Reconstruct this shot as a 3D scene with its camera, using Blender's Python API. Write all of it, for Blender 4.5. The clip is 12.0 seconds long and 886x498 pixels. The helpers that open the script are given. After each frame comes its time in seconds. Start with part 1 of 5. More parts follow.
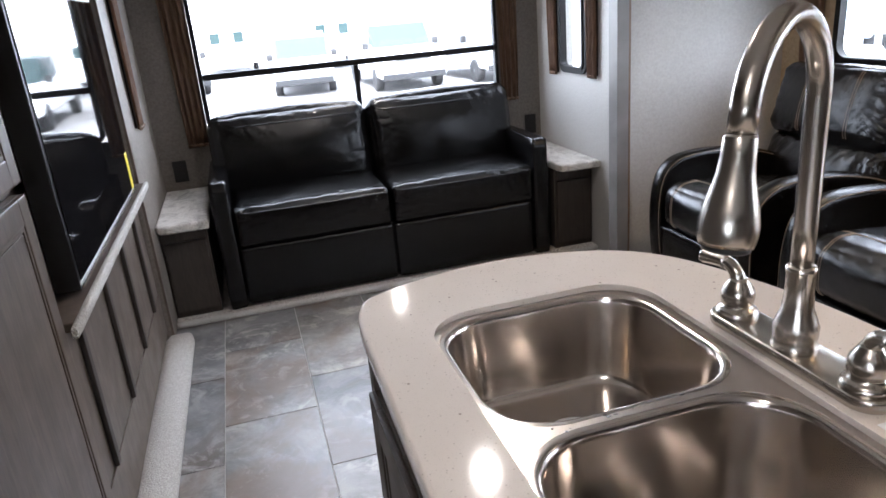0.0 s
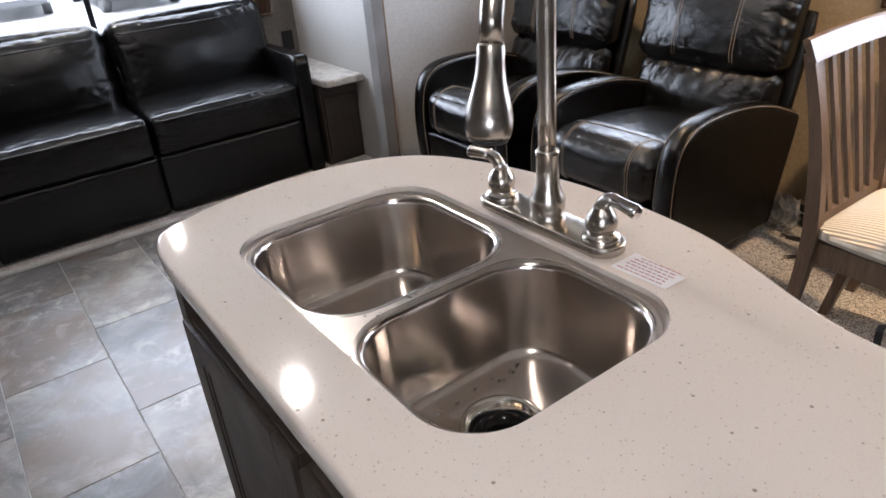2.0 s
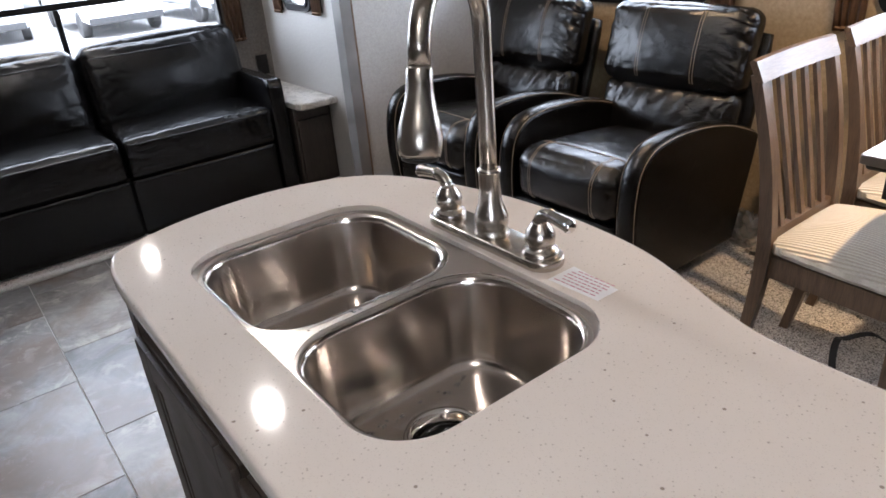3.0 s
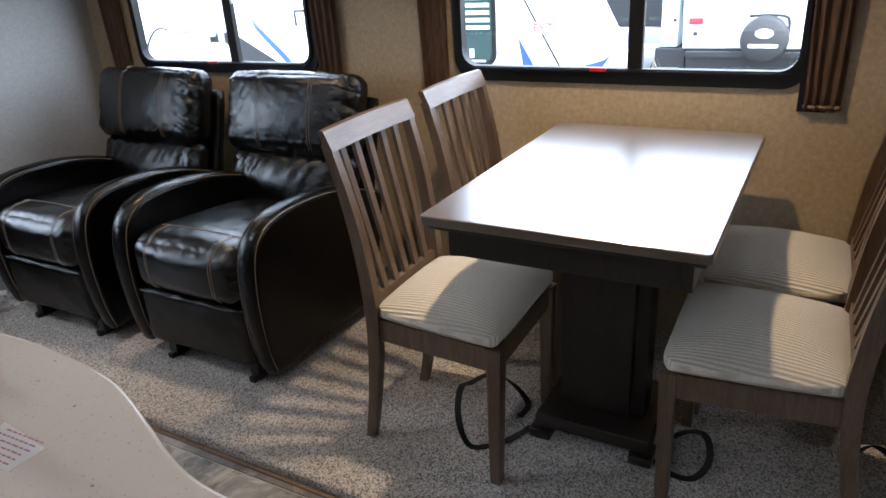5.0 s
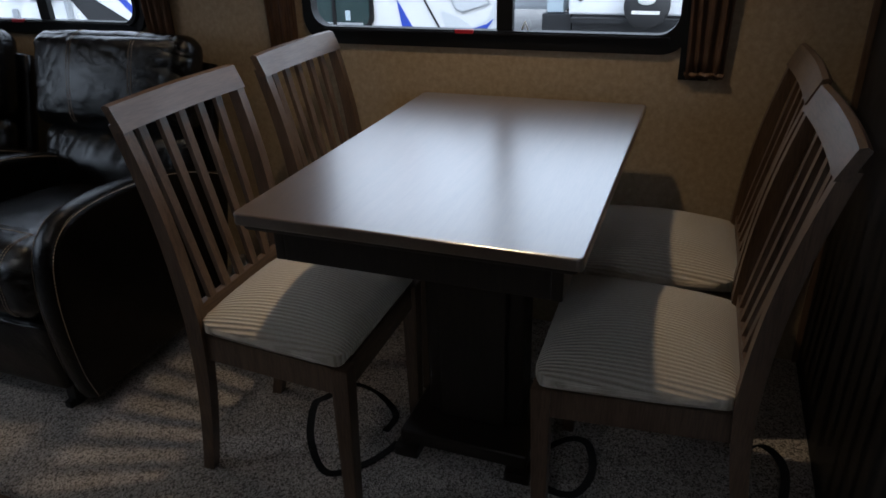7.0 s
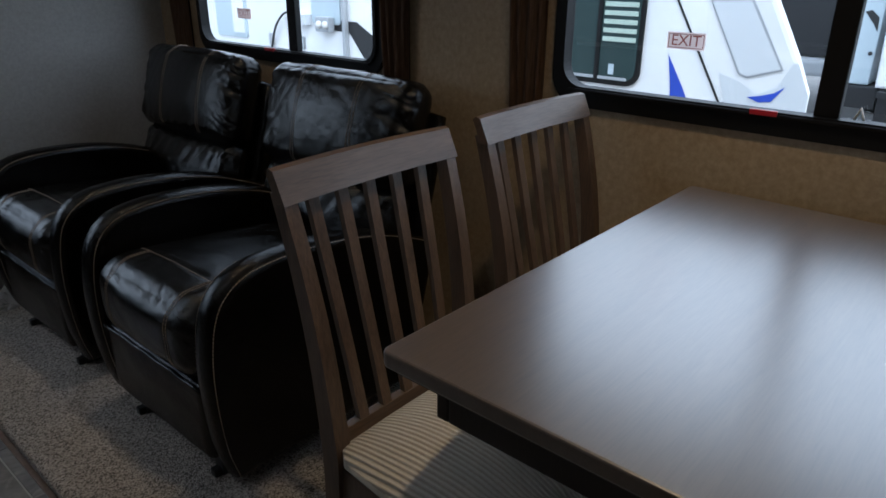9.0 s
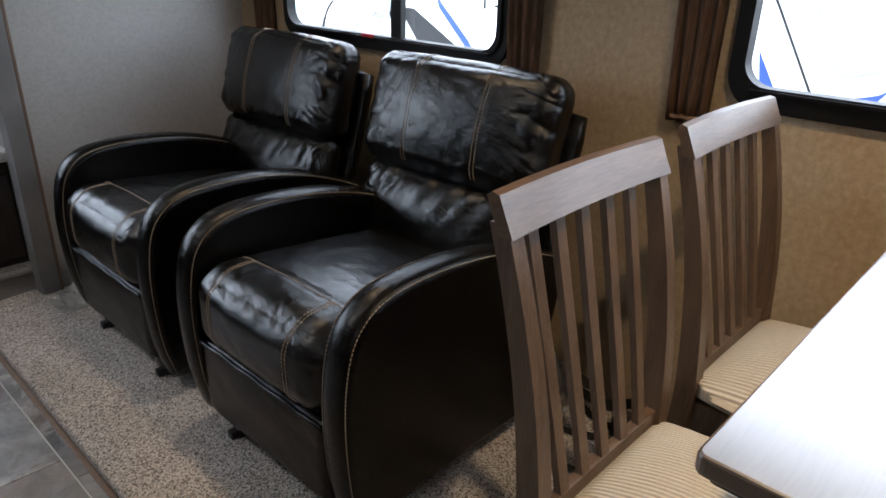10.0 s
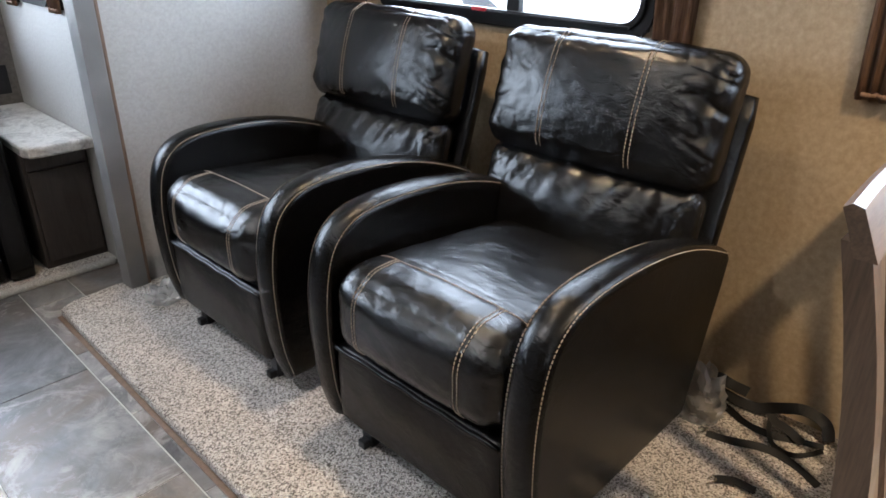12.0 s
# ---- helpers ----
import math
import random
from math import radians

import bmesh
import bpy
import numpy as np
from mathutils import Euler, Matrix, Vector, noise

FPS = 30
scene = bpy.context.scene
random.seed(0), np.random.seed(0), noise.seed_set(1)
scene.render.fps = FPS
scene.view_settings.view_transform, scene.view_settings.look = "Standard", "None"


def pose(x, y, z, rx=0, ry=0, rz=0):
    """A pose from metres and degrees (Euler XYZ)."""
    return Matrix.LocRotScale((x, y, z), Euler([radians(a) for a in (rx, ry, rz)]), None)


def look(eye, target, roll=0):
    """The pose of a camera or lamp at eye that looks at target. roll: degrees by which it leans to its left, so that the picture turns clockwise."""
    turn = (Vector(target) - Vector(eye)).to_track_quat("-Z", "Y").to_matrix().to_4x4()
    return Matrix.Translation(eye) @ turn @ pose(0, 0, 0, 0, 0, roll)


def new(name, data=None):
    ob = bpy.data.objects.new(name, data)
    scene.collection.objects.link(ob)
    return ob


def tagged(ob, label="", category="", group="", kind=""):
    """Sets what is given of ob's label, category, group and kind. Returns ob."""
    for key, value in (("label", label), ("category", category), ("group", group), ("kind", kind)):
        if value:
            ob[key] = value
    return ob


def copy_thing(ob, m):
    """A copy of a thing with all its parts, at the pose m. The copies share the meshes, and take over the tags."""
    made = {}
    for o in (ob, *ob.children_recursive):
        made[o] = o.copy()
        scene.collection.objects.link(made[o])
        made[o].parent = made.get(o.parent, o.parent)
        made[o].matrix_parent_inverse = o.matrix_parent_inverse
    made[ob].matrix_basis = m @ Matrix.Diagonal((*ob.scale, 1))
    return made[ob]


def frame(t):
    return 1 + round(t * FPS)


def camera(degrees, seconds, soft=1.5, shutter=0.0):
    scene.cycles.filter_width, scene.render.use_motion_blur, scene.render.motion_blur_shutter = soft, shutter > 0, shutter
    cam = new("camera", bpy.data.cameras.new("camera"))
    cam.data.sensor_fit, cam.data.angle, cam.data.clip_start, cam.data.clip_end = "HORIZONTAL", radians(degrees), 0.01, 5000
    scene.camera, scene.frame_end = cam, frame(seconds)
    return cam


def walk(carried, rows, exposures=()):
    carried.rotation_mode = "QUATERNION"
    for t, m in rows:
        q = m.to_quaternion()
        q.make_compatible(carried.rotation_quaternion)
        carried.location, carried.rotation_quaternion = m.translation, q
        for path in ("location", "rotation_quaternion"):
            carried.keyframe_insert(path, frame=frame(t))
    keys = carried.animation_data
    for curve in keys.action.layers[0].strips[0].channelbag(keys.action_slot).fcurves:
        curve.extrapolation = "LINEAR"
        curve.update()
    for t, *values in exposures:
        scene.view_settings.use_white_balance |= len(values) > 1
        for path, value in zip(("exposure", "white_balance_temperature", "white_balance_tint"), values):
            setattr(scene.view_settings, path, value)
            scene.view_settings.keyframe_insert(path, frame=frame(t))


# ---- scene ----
cam = camera(65.2, 12.0, 1.6, 0.0)
PATH = [
    (0, (0.484, 0.476, 1.348), (0.973, 2.296, 0.679), -5.0),
    (0.5, (0.452, 0.472, 1.355), (1.27, 2.093, 0.516), -5.9),
    (1, (0.421, 0.46, 1.363), (1.366, 1.974, 0.461), -5.0),
    (1.5, (0.415, 0.434, 1.363), (1.387, 1.903, 0.415), -4.9),
    (2, (0.423, 0.408, 1.371), (1.419, 1.87, 0.437), -5.0),
    (2.5, (0.43, 0.383, 1.377), (1.434, 1.857, 0.471), -4.8),
    (2.7, (0.435, 0.372, 1.375), (1.447, 1.849, 0.484), -4.9),
    (4.3, (0.653, 0.24, 1.368), (2.048, 1.396, 0.521), -5.4),
    (4.5, (0.698, 0.232, 1.363), (2.143, 1.33, 0.523), -5.4),
    (5, (0.794, 0.187, 1.354), (2.391, 1.102, 0.571), -3.6),
    (5.5, (0.877, 0.17, 1.327), (2.566, 0.891, 0.535), -3.3),
    (6, (0.978, 0.178, 1.303), (2.683, 0.838, 0.491), -2.5),
    (6.5, (1.054, 0.194, 1.289), (2.739, 0.838, 0.425), -1.9),
    (6.7, (1.074, 0.196, 1.292), (2.756, 0.832, 0.416), -1.7),
    (8.3, (1.398, 0.265, 1.279), (2.965, 1.196, 0.456), -1.0),
    (8.5, (1.464, 0.299, 1.282), (2.987, 1.32, 0.484), 0.0),
    (9, (1.528, 0.408, 1.259), (2.92, 1.627, 0.5), 0.4),
    (9.5, (1.535, 0.597, 1.248), (2.83, 1.901, 0.459), 1.5),
    (10, (1.505, 0.784, 1.231), (2.852, 2.034, 0.443), 1.6),
    (10.5, (1.472, 0.893, 1.222), (2.761, 2.198, 0.425), 1.3),
    (11, (1.44, 0.992, 1.221), (2.732, 2.302, 0.437), 1.5),
    (11.5, (1.419, 1.071, 1.215), (2.718, 2.323, 0.352), 0.8),
    (12, (1.398, 1.121, 1.214), (2.693, 2.381, 0.356), 0.6),
]
walk(cam, [(t, look(eye, target, roll)) for t, eye, target, roll in PATH],
     [(0.0, 3.6, 6000, 16), (0.5, 3.6, 6000, 16), (1.0, 3.5, 6000, 16), (1.5, 3.62, 6000, 16), (2.5, 3.62, 6000, 16), (4.5, 2.82, 5700, 12), (5.0, 2.9, 5650, 11), (6.0, 1.52, 5550, 12), (6.5, 1.12, 5700, 12), (8.5, 0.87, 5450, 8), (9.0, 0.87, 5500, 9), (9.5, 1.5, 5950, 11), (10.5, 3.27, 5850, 12), (12.0, 3.76, 5750, 11)])
SKY, SUN = 0.15, 1.1                 # strength of the sky and of the veiled sun
LAMP_W, LENS_GLOW = 1.0, 2.0        # ceiling lamps: watts and the brightness of their lenses
WHITE_LED, WARM_LED = (1.0, 0.91, 0.78), (1.0, 0.70, 0.38)
# The first three follow reflections and shadows; the last two are added fill.
LAMPS = [(1.2, 4.23, 2.12, 0.55, WHITE_LED), (1.12, 2.505, 2.12, 0.95, WHITE_LED), (2.42, 0.77, 1.95, 1.5, WARM_LED), (2.45, 2.4, 1.95, 0.45, WARM_LED), (0.2, 0.3, 2.12, 0.58, WHITE_LED)]


# ---- exposure along the walk is keyed in walk() above ----
# ---- world and light ----
SUN_EL, SUN_ROT = radians(48), radians(205)
world = bpy.data.worlds.new("overcast_sky")
scene.world = world
world.use_nodes = True
wn = world.node_tree.nodes
sky = wn.new("ShaderNodeTexSky")
sky.sky_type = "NISHITA"
sky.sun_disc = False
sky.sun_elevation, sky.sun_rotation = SUN_EL, SUN_ROT
sky.air_density, sky.dust_density, sky.ozone_density = 1.0, 4.0, 1.0
wash = wn.new("ShaderNodeMixRGB")
wash.inputs[0].default_value = 0.68
wash.inputs[2].default_value = (13.4, 13.5, 13.8, 1)
world.node_tree.links.new(sky.outputs[0], wash.inputs[1])
world.node_tree.links.new(wash.outputs[0], wn["Background"].inputs[0])
wn["Background"].inputs[1].default_value = SKY

sun_data = bpy.data.lights.new("sun", "SUN")
sun_data.energy, sun_data.angle, sun_data.color = SUN, radians(14), (1, 0.97, 0.92)
sun = new("sun", sun_data)
sun.matrix_world = look((0, 0, 30), (0.24 * 30, 0.58 * 30, 0))


def ceiling_bulb(name, x, y, z, watts, colour, size=0.08, spread=150):
    d = bpy.data.lights.new(name, "AREA")
    d.shape, d.size, d.energy, d.color, d.spread = "DISK", size, watts, colour, radians(spread)
    ob = new(name, d)
    ob.matrix_world = pose(x, y, z)
    return ob


# ---- materials ----
def material(name, colour=(0.5, 0.5, 0.5), rough=0.5, metal=0.0, coat=0.0):
    m = bpy.data.materials.new(name)
    m.use_nodes = True
    b = m.node_tree.nodes["Principled BSDF"]
    b.inputs["Base Color"].default_value = (*colour, 1)
    b.inputs["Roughness"].default_value = rough
    b.inputs["Metallic"].default_value = metal
    b.inputs["Coat Weight"].default_value = coat
    return m


class Mat:
    """A node material with short-hand for noise, ramps and bumps."""

    def __init__(self, name, colour=(0.5, 0.5, 0.5), rough=0.5, metal=0.0, coat=0.0):
        self.m = material(name, colour, rough, metal, coat)
        self.n, self.l = self.m.node_tree.nodes, self.m.node_tree.links
        self.b = self.n["Principled BSDF"]
        self.last = None

    def coords(self, scale=(1, 1, 1), turn=(0, 0, 0), space="Object"):
        c, mp = self.n.new("ShaderNodeTexCoord"), self.n.new("ShaderNodeMapping")
        mp.inputs["Scale"].default_value = scale
        mp.inputs["Rotation"].default_value = [radians(a) for a in turn]
        self.l.new(c.outputs[space], mp.inputs[0])
        return mp.outputs[0]

    def noise(self, scale, detail=4, rough=0.5, at=None, distort=0.0):
        t = self.n.new("ShaderNodeTexNoise")
        t.inputs["Scale"].default_value, t.inputs["Detail"].default_value = scale, detail
        t.inputs["Roughness"].default_value, t.inputs["Distortion"].default_value = rough, distort
        self.l.new(at or self.coords(), t.inputs["Vector"])
        return t.outputs[0]

    def cells(self, scale, at=None, feature="F1", out="Distance"):
        t = self.n.new("ShaderNodeTexVoronoi")
        t.feature = feature
        t.inputs["Scale"].default_value = scale
        self.l.new(at or self.coords(), t.inputs["Vector"])
        return t.outputs[out]

    def wave(self, scale, at=None, distort=0.0, detail=2, axis="X"):
        t = self.n.new("ShaderNodeTexWave")
        t.bands_direction = axis
        t.inputs["Scale"].default_value, t.inputs["Distortion"].default_value = scale, distort
        t.inputs["Detail"].default_value = detail
        self.l.new(at or self.coords(), t.inputs["Vector"])
        return t.outputs[0]

    def ramp(self, value, stops):
        r = self.n.new("ShaderNodeValToRGB")
        while len(r.color_ramp.elements) < len(stops):
            r.color_ramp.elements.new(0.5)
        for e, (p, c) in zip(r.color_ramp.elements, stops):
            e.position, e.color = p, (*c, 1) if len(c) == 3 else c
        self.l.new(value, r.inputs[0])
        return r.outputs[0]

    def mix(self, a, b, amount, mode="MIX"):
        x = self.n.new("ShaderNodeMixRGB")
        x.blend_type = mode
        for sock, v in zip((x.inputs[0], x.inputs[1], x.inputs[2]), (amount, a, b)):
            if isinstance(v, (int, float)):
                sock.default_value = v
            elif isinstance(v, tuple):
                sock.default_value = (*v, 1)
            else:
                self.l.new(v, sock)
        return x.outputs[0]

    def random(self):
        return self.n.new("ShaderNodeObjectInfo").outputs["Random"]

    def colour(self, sock):
        self.l.new(sock, self.b.inputs["Base Color"])
        return self

    def rough(self, value, lo, hi):
        self.l.new(self.ramp(value, [(0.3, (lo,) * 3), (0.7, (hi,) * 3)]), self.b.inputs["Roughness"])
        return self

    def bump(self, value, strength, depth):
        u = self.n.new("ShaderNodeBump")
        u.inputs["Strength"].default_value, u.inputs["Distance"].default_value = strength, depth
        self.l.new(value, u.inputs["Height"])
        if self.last:
            self.l.new(self.last, u.inputs["Normal"])
        self.last = u.outputs[0]
        self.l.new(self.last, self.b.inputs["Normal"])
        return self


def leather(name, lo, hi, rough, quilted=False, shine=0.66):
    k = Mat(name, lo, rough)
    k.colour(k.ramp(k.noise(9, 5, 0.6), [(0.35, lo), (0.7, hi)]))
    k.b.inputs["Specular IOR Level"].default_value = shine
    k.rough(k.noise(26, 4, 0.6), rough - 0.012, rough + 0.013)
    k.bump(k.noise(11, 1, 0.4), 0.09, 0.007)
    k.bump(k.noise(34, 3, 0.5, k.coords((1, 0.5, 1), (20, 10, 35)), 0.5), 0.19, 0.0030)
    # fine creases, in patches where the hide was pulled
    lines = k.ramp(k.noise(46, 5, 0.6, k.coords((1, 0.55, 1), (25, 15, -30)), 1.1), [(0.42, (1, 1, 1)), (0.5, (0, 0, 0)), (0.58, (1, 1, 1))])
    k.bump(k.mix((1, 1, 1), lines, k.ramp(k.noise(7, 3), [(0.42, (0.1, 0.1, 0.1)), (0.62, (0.9, 0.9, 0.9))])), 0.42, 0.0009)
    k.bump(k.noise(95, 5, 0.65, k.coords((1, 0.7, 1), (25, 15, -30))), 0.48, 0.0020)
    if quilted:
        spot = k.n.new("ShaderNodeSeparateXYZ")
        k.l.new(k.coords(), spot.inputs[0])
        lines = k.noise(11, 3, 0.5, k.coords((2.6, 0.5, 1), (0, 0, 38)), 0.6)
        k.bump(k.mix((0.5, 0.5, 0.5), lines, k.ramp(spot.outputs[0], [(0.142, (0, 0, 0)), (0.15, (1, 1, 1))])), 0.16, 0.008)
    return k.m


def wood(name, dark, light, rough, along="Z", coat=0.0, grain=1.0):
    sc = {"X": (1.2, 16, 16), "Y": (16, 1.2, 16), "Z": (16, 16, 1.2)}[along]
    k = Mat(name, dark, rough, coat=coat)
    at = k.coords(tuple(s * grain for s in sc))
    g = k.noise(3.2, 7, 0.62, at, 0.6)
    fine = k.noise(22, 3, 0.5, at)
    base = k.ramp(g, [(0.3, dark), (0.72, light)])
    k.colour(k.mix(base, k.ramp(fine, [(0.35, tuple(c * 0.55 for c in dark)), (0.6, light)]), 0.28))
    k.rough(k.noise(7, 3), rough - 0.06, rough + 0.1)
    k.bump(fine, 0.12, 0.001)
    k.b.inputs["Coat Roughness"].default_value = 0.3
    k.b.inputs["Coat IOR"].default_value = 1.6
    return k.m


SOFA_LEATHER = leather("black_leather", (0.0012, 0.0012, 0.0014), (0.0024, 0.0024, 0.0028), 0.24, False, 0.40)
# One leather: sheen set low on shaded arms, high on lit seat and pads.
CHAIR_LEATHER = leather("espresso_leather", (0.0018, 0.0016, 0.0016), (0.0034, 0.0031, 0.0031), 0.245, False, 0.33)
SEAT_LEATHER = leather("pulled_espresso_leather", (0.0018, 0.0016, 0.0016), (0.0034, 0.0031, 0.0031), 0.245, True, 0.62)
PAD_LEATHER = leather("raised_sheen_espresso_leather", (0.0018, 0.0016, 0.0016), (0.0034, 0.0031, 0.0031), 0.245, False, 0.48)
STITCH = Mat("tan_thread", (0.36, 0.285, 0.21), 0.75).m
CABINET_WOOD = wood("umber_cabinet_wood", (0.062, 0.049, 0.039), (0.140, 0.110, 0.088), 0.42)
# Cabinet wood darkened: the island's low-lit side is put into the colour.
ISLAND_WOOD = wood("shaded_island_wood", (0.030, 0.023, 0.018), (0.074, 0.056, 0.043), 0.42)
FRAME_WOOD = wood("cabinet_frame_wood", (0.060, 0.045, 0.034), (0.130, 0.098, 0.074), 0.40)
DARK_WOOD = wood("dark_panel_wood", (0.022, 0.017, 0.014), (0.050, 0.038, 0.030), 0.5)
BLACK_WOOD = wood("near_black_panel_wood", (0.009, 0.0075, 0.0065), (0.022, 0.018, 0.015), 0.55)
CHAIR_WOOD = wood("grey_brown_chair_wood", (0.054, 0.033, 0.020), (0.145, 0.092, 0.056), 0.38, "Z", 0.12)
RAIL_WOOD = wood("grey_brown_rail_wood", (0.054, 0.033, 0.020), (0.150, 0.096, 0.058), 0.38, "X", 0.12)
for m in (CHAIR_WOOD, RAIL_WOOD):
    m.node_tree.nodes["Principled BSDF"].inputs["Specular IOR Level"].default_value = 0.42
TABLE_WOOD = wood("dark_walnut_table_wood", (0.050, 0.031, 0.019), (0.115, 0.075, 0.047), 0.26, "X", 1.0)
TABLE_WOOD.node_tree.nodes["Principled BSDF"].inputs["Specular IOR Level"].default_value = 0.9
TABLE_WOOD.node_tree.nodes["Principled BSDF"].inputs["Coat IOR"].default_value = 2.2
TABLE_WOOD.node_tree.nodes["Principled BSDF"].inputs["Coat Roughness"].default_value = 0.30
for sock in ("Normal", "Roughness"):
    for link in list(TABLE_WOOD.node_tree.nodes["Principled BSDF"].inputs[sock].links):
        TABLE_WOOD.node_tree.links.remove(link)
TABLE_WOOD.node_tree.nodes["Principled BSDF"].inputs["Roughness"].default_value = 0.32
TABLE_LEG_WOOD = wood("dark_walnut_leg_wood", (0.013, 0.0095, 0.0072), (0.028, 0.021, 0.016), 0.37)

k = Mat("wallpaper_tan", (0.4, 0.33, 0.25), 0.62)
weave = k.mix(k.wave(190, distort=3, axis="Z"), k.wave(170, distort=3, axis="Y"), 0.5)
k.colour(k.mix(k.ramp(weave, [(0.3, (0.34, 0.255, 0.155)), (0.7, (0.48, 0.375, 0.25))]),
               k.ramp(k.noise(60, 5, 0.7), [(0.35, (0.31, 0.235, 0.145)), (0.65, (0.50, 0.395, 0.265))]), 0.6))
k.bump(k.noise(260, 3), 0.25, 0.001).bump(weave, 0.15, 0.001)
WALL_TAN = k.m
k = Mat("wallpaper_grey", (0.5, 0.49, 0.46), 0.55)
weave = k.mix(k.wave(120, distort=4, axis="Z"), k.noise(8, 3), 0.3)
k.colour(k.mix(k.ramp(weave, [(0.25, (0.33, 0.32, 0.30)), (0.75, (0.43, 0.42, 0.40))]),
               k.ramp(k.noise(90, 4, 0.7), [(0.35, (0.32, 0.31, 0.29)), (0.65, (0.45, 0.44, 0.42))]), 0.5))
k.bump(weave, 0.15, 0.001)
WALL_GREY = k.m
k = Mat("wallpaper_taupe", (0.16, 0.14, 0.12), 0.6)
k.colour(k.ramp(k.noise(70, 5, 0.7), [(0.35, (0.13, 0.115, 0.10)), (0.65, (0.20, 0.175, 0.15))])).bump(k.noise(200, 3), 0.2, 0.001)
WALL_TAUPE = k.m
CEILING = Mat("ceiling_vinyl", (0.82, 0.81, 0.78), 0.6).m
k = Mat("tape_trim", (0.16, 0.155, 0.15), 0.35)
k.colour(k.ramp(k.noise(5, 4), [(0.3, (0.13, 0.127, 0.123)), (0.7, (0.21, 0.205, 0.20))])).rough(k.noise(9), 0.3, 0.42)
GREY_TRIM = k.m
BROWN_EDGE = wood("brown_edge_wood", (0.10, 0.062, 0.04), (0.19, 0.125, 0.08), 0.4)

# slate-look vinyl, one shade and one cut of the pattern for each tile
k = Mat("slate_vinyl", (0.12, 0.12, 0.12), 0.3)
info = k.n.new("ShaderNodeObjectInfo")
shift = k.n.new("ShaderNodeVectorMath")
shift.operation = "MULTIPLY_ADD"
spot = k.n.new("ShaderNodeTexCoord")
tri3 = k.n.new("ShaderNodeCombineXYZ")
for i in range(3):
    k.l.new(info.outputs["Random"], tri3.inputs[i])
k.l.new(tri3.outputs[0], shift.inputs[0])
shift.inputs[1].default_value = (37, 61, 17)
k.l.new(spot.outputs["Object"], shift.inputs[2])
at = shift.outputs[0]
cloud = k.noise(4.4, 9, 0.70, at, 0.7)
vein = k.noise(15, 6, 0.7, at, 1.2)
stone = k.ramp(cloud, [(0.30, (0.060, 0.059, 0.060)), (0.48, (0.165, 0.167, 0.172)), (0.70, (0.31, 0.31, 0.308))])
rust = k.ramp(k.noise(2.1, 5, 0.6, at, 0.5), [(0.48, (0, 0, 0)), (0.64, (0.8, 0.8, 0.8))])
stone = k.mix(stone, (0.140, 0.100, 0.074), rust)
crust = k.ramp(k.noise(6.5, 9, 0.66, at, 1.6), [(0.50, (0, 0, 0)), (0.58, (0.5, 0.5, 0.5)), (0.72, (0.85, 0.85, 0.85))])
where = k.ramp(k.noise(1.9, 3, 0.5, at), [(0.44, (0, 0, 0)), (0.58, (0.95, 0.95, 0.95))])
stone = k.mix(stone, (0.50, 0.48, 0.455), k.mix(crust, where, 1.0, "MULTIPLY"))
stone = k.mix(stone, (0.36, 0.35, 0.335), k.ramp(vein, [(0.56, (0, 0, 0)), (0.74, (0.5, 0.5, 0.5))]))
shade = k.ramp(info.outputs["Random"], [(0.0, (0.74, 0.75, 0.77)), (0.5, (1.0, 1.01, 1.03)), (1.0, (1.30, 1.24, 1.16))])
k.colour(k.mix(stone, shade, 1.0, "MULTIPLY"))
k.rough(vein, 0.29, 0.40).bump(vein, 0.15, 0.0012)
TILE = k.m
GROUT = Mat("tile_joint", (0.52, 0.51, 0.49), 0.6).m

# cut-pile carpet, flecked grey, beige and brown
k = Mat("flecked_carpet", (0.3, 0.27, 0.24), 0.95)
fleck = k.cells(265, out="Color")
sep = k.n.new("ShaderNodeSeparateColor")
k.l.new(fleck, sep.inputs[0])
tuft = k.ramp(sep.outputs[0], [(0.0, (0.08, 0.068, 0.058)), (0.22, (0.20, 0.175, 0.15)), (0.42, (0.45, 0.41, 0.37)), (0.75, (0.62, 0.58, 0.535)), (1.0, (0.74, 0.71, 0.66))])
k.colour(k.mix(tuft, k.ramp(k.noise(2.6, 4), [(0.35, (0.82, 0.80, 0.78)), (0.65, (1.05, 1.02, 1.0))]), 1.0, "MULTIPLY"))
k.bump(k.cells(210), 0.9, 0.006).bump(k.noise(38, 4), 0.5, 0.006)
k.b.inputs["Sheen Weight"].default_value = 0.25
CARPET = k.m
k = Mat("pale_carpet_edge", (0.5, 0.47, 0.43), 0.95)
k.colour(k.ramp(k.cells(230), [(0.1, (0.74, 0.72, 0.69)), (0.6, (0.46, 0.44, 0.41))])).bump(k.cells(230), 0.9, 0.006)
PALE_CARPET = k.m

# solid-surface worktop: warm white with fine brown flecks
k = Mat("quartz_worktop", (0.62, 0.56, 0.50), 0.075)
base = k.ramp(k.noise(5, 3), [(0.3, (0.745, 0.672, 0.602)), (0.7, (0.80, 0.725, 0.655))])
grain = k.ramp(k.cells(330), [(0.12, (0.655, 0.578, 0.51)), (0.3, (0.845, 0.765, 0.69))])
base = k.mix(base, grain, 0.45)
speck = k.ramp(k.cells(40), [(0.06, (0.75, 0.75, 0.75)), (0.10, (0, 0, 0))])
speck = k.mix(speck, k.ramp(k.noise(17, 2), [(0.42, (0, 0, 0)), (0.5, (1, 1, 1))]), 1.0, "MULTIPLY")
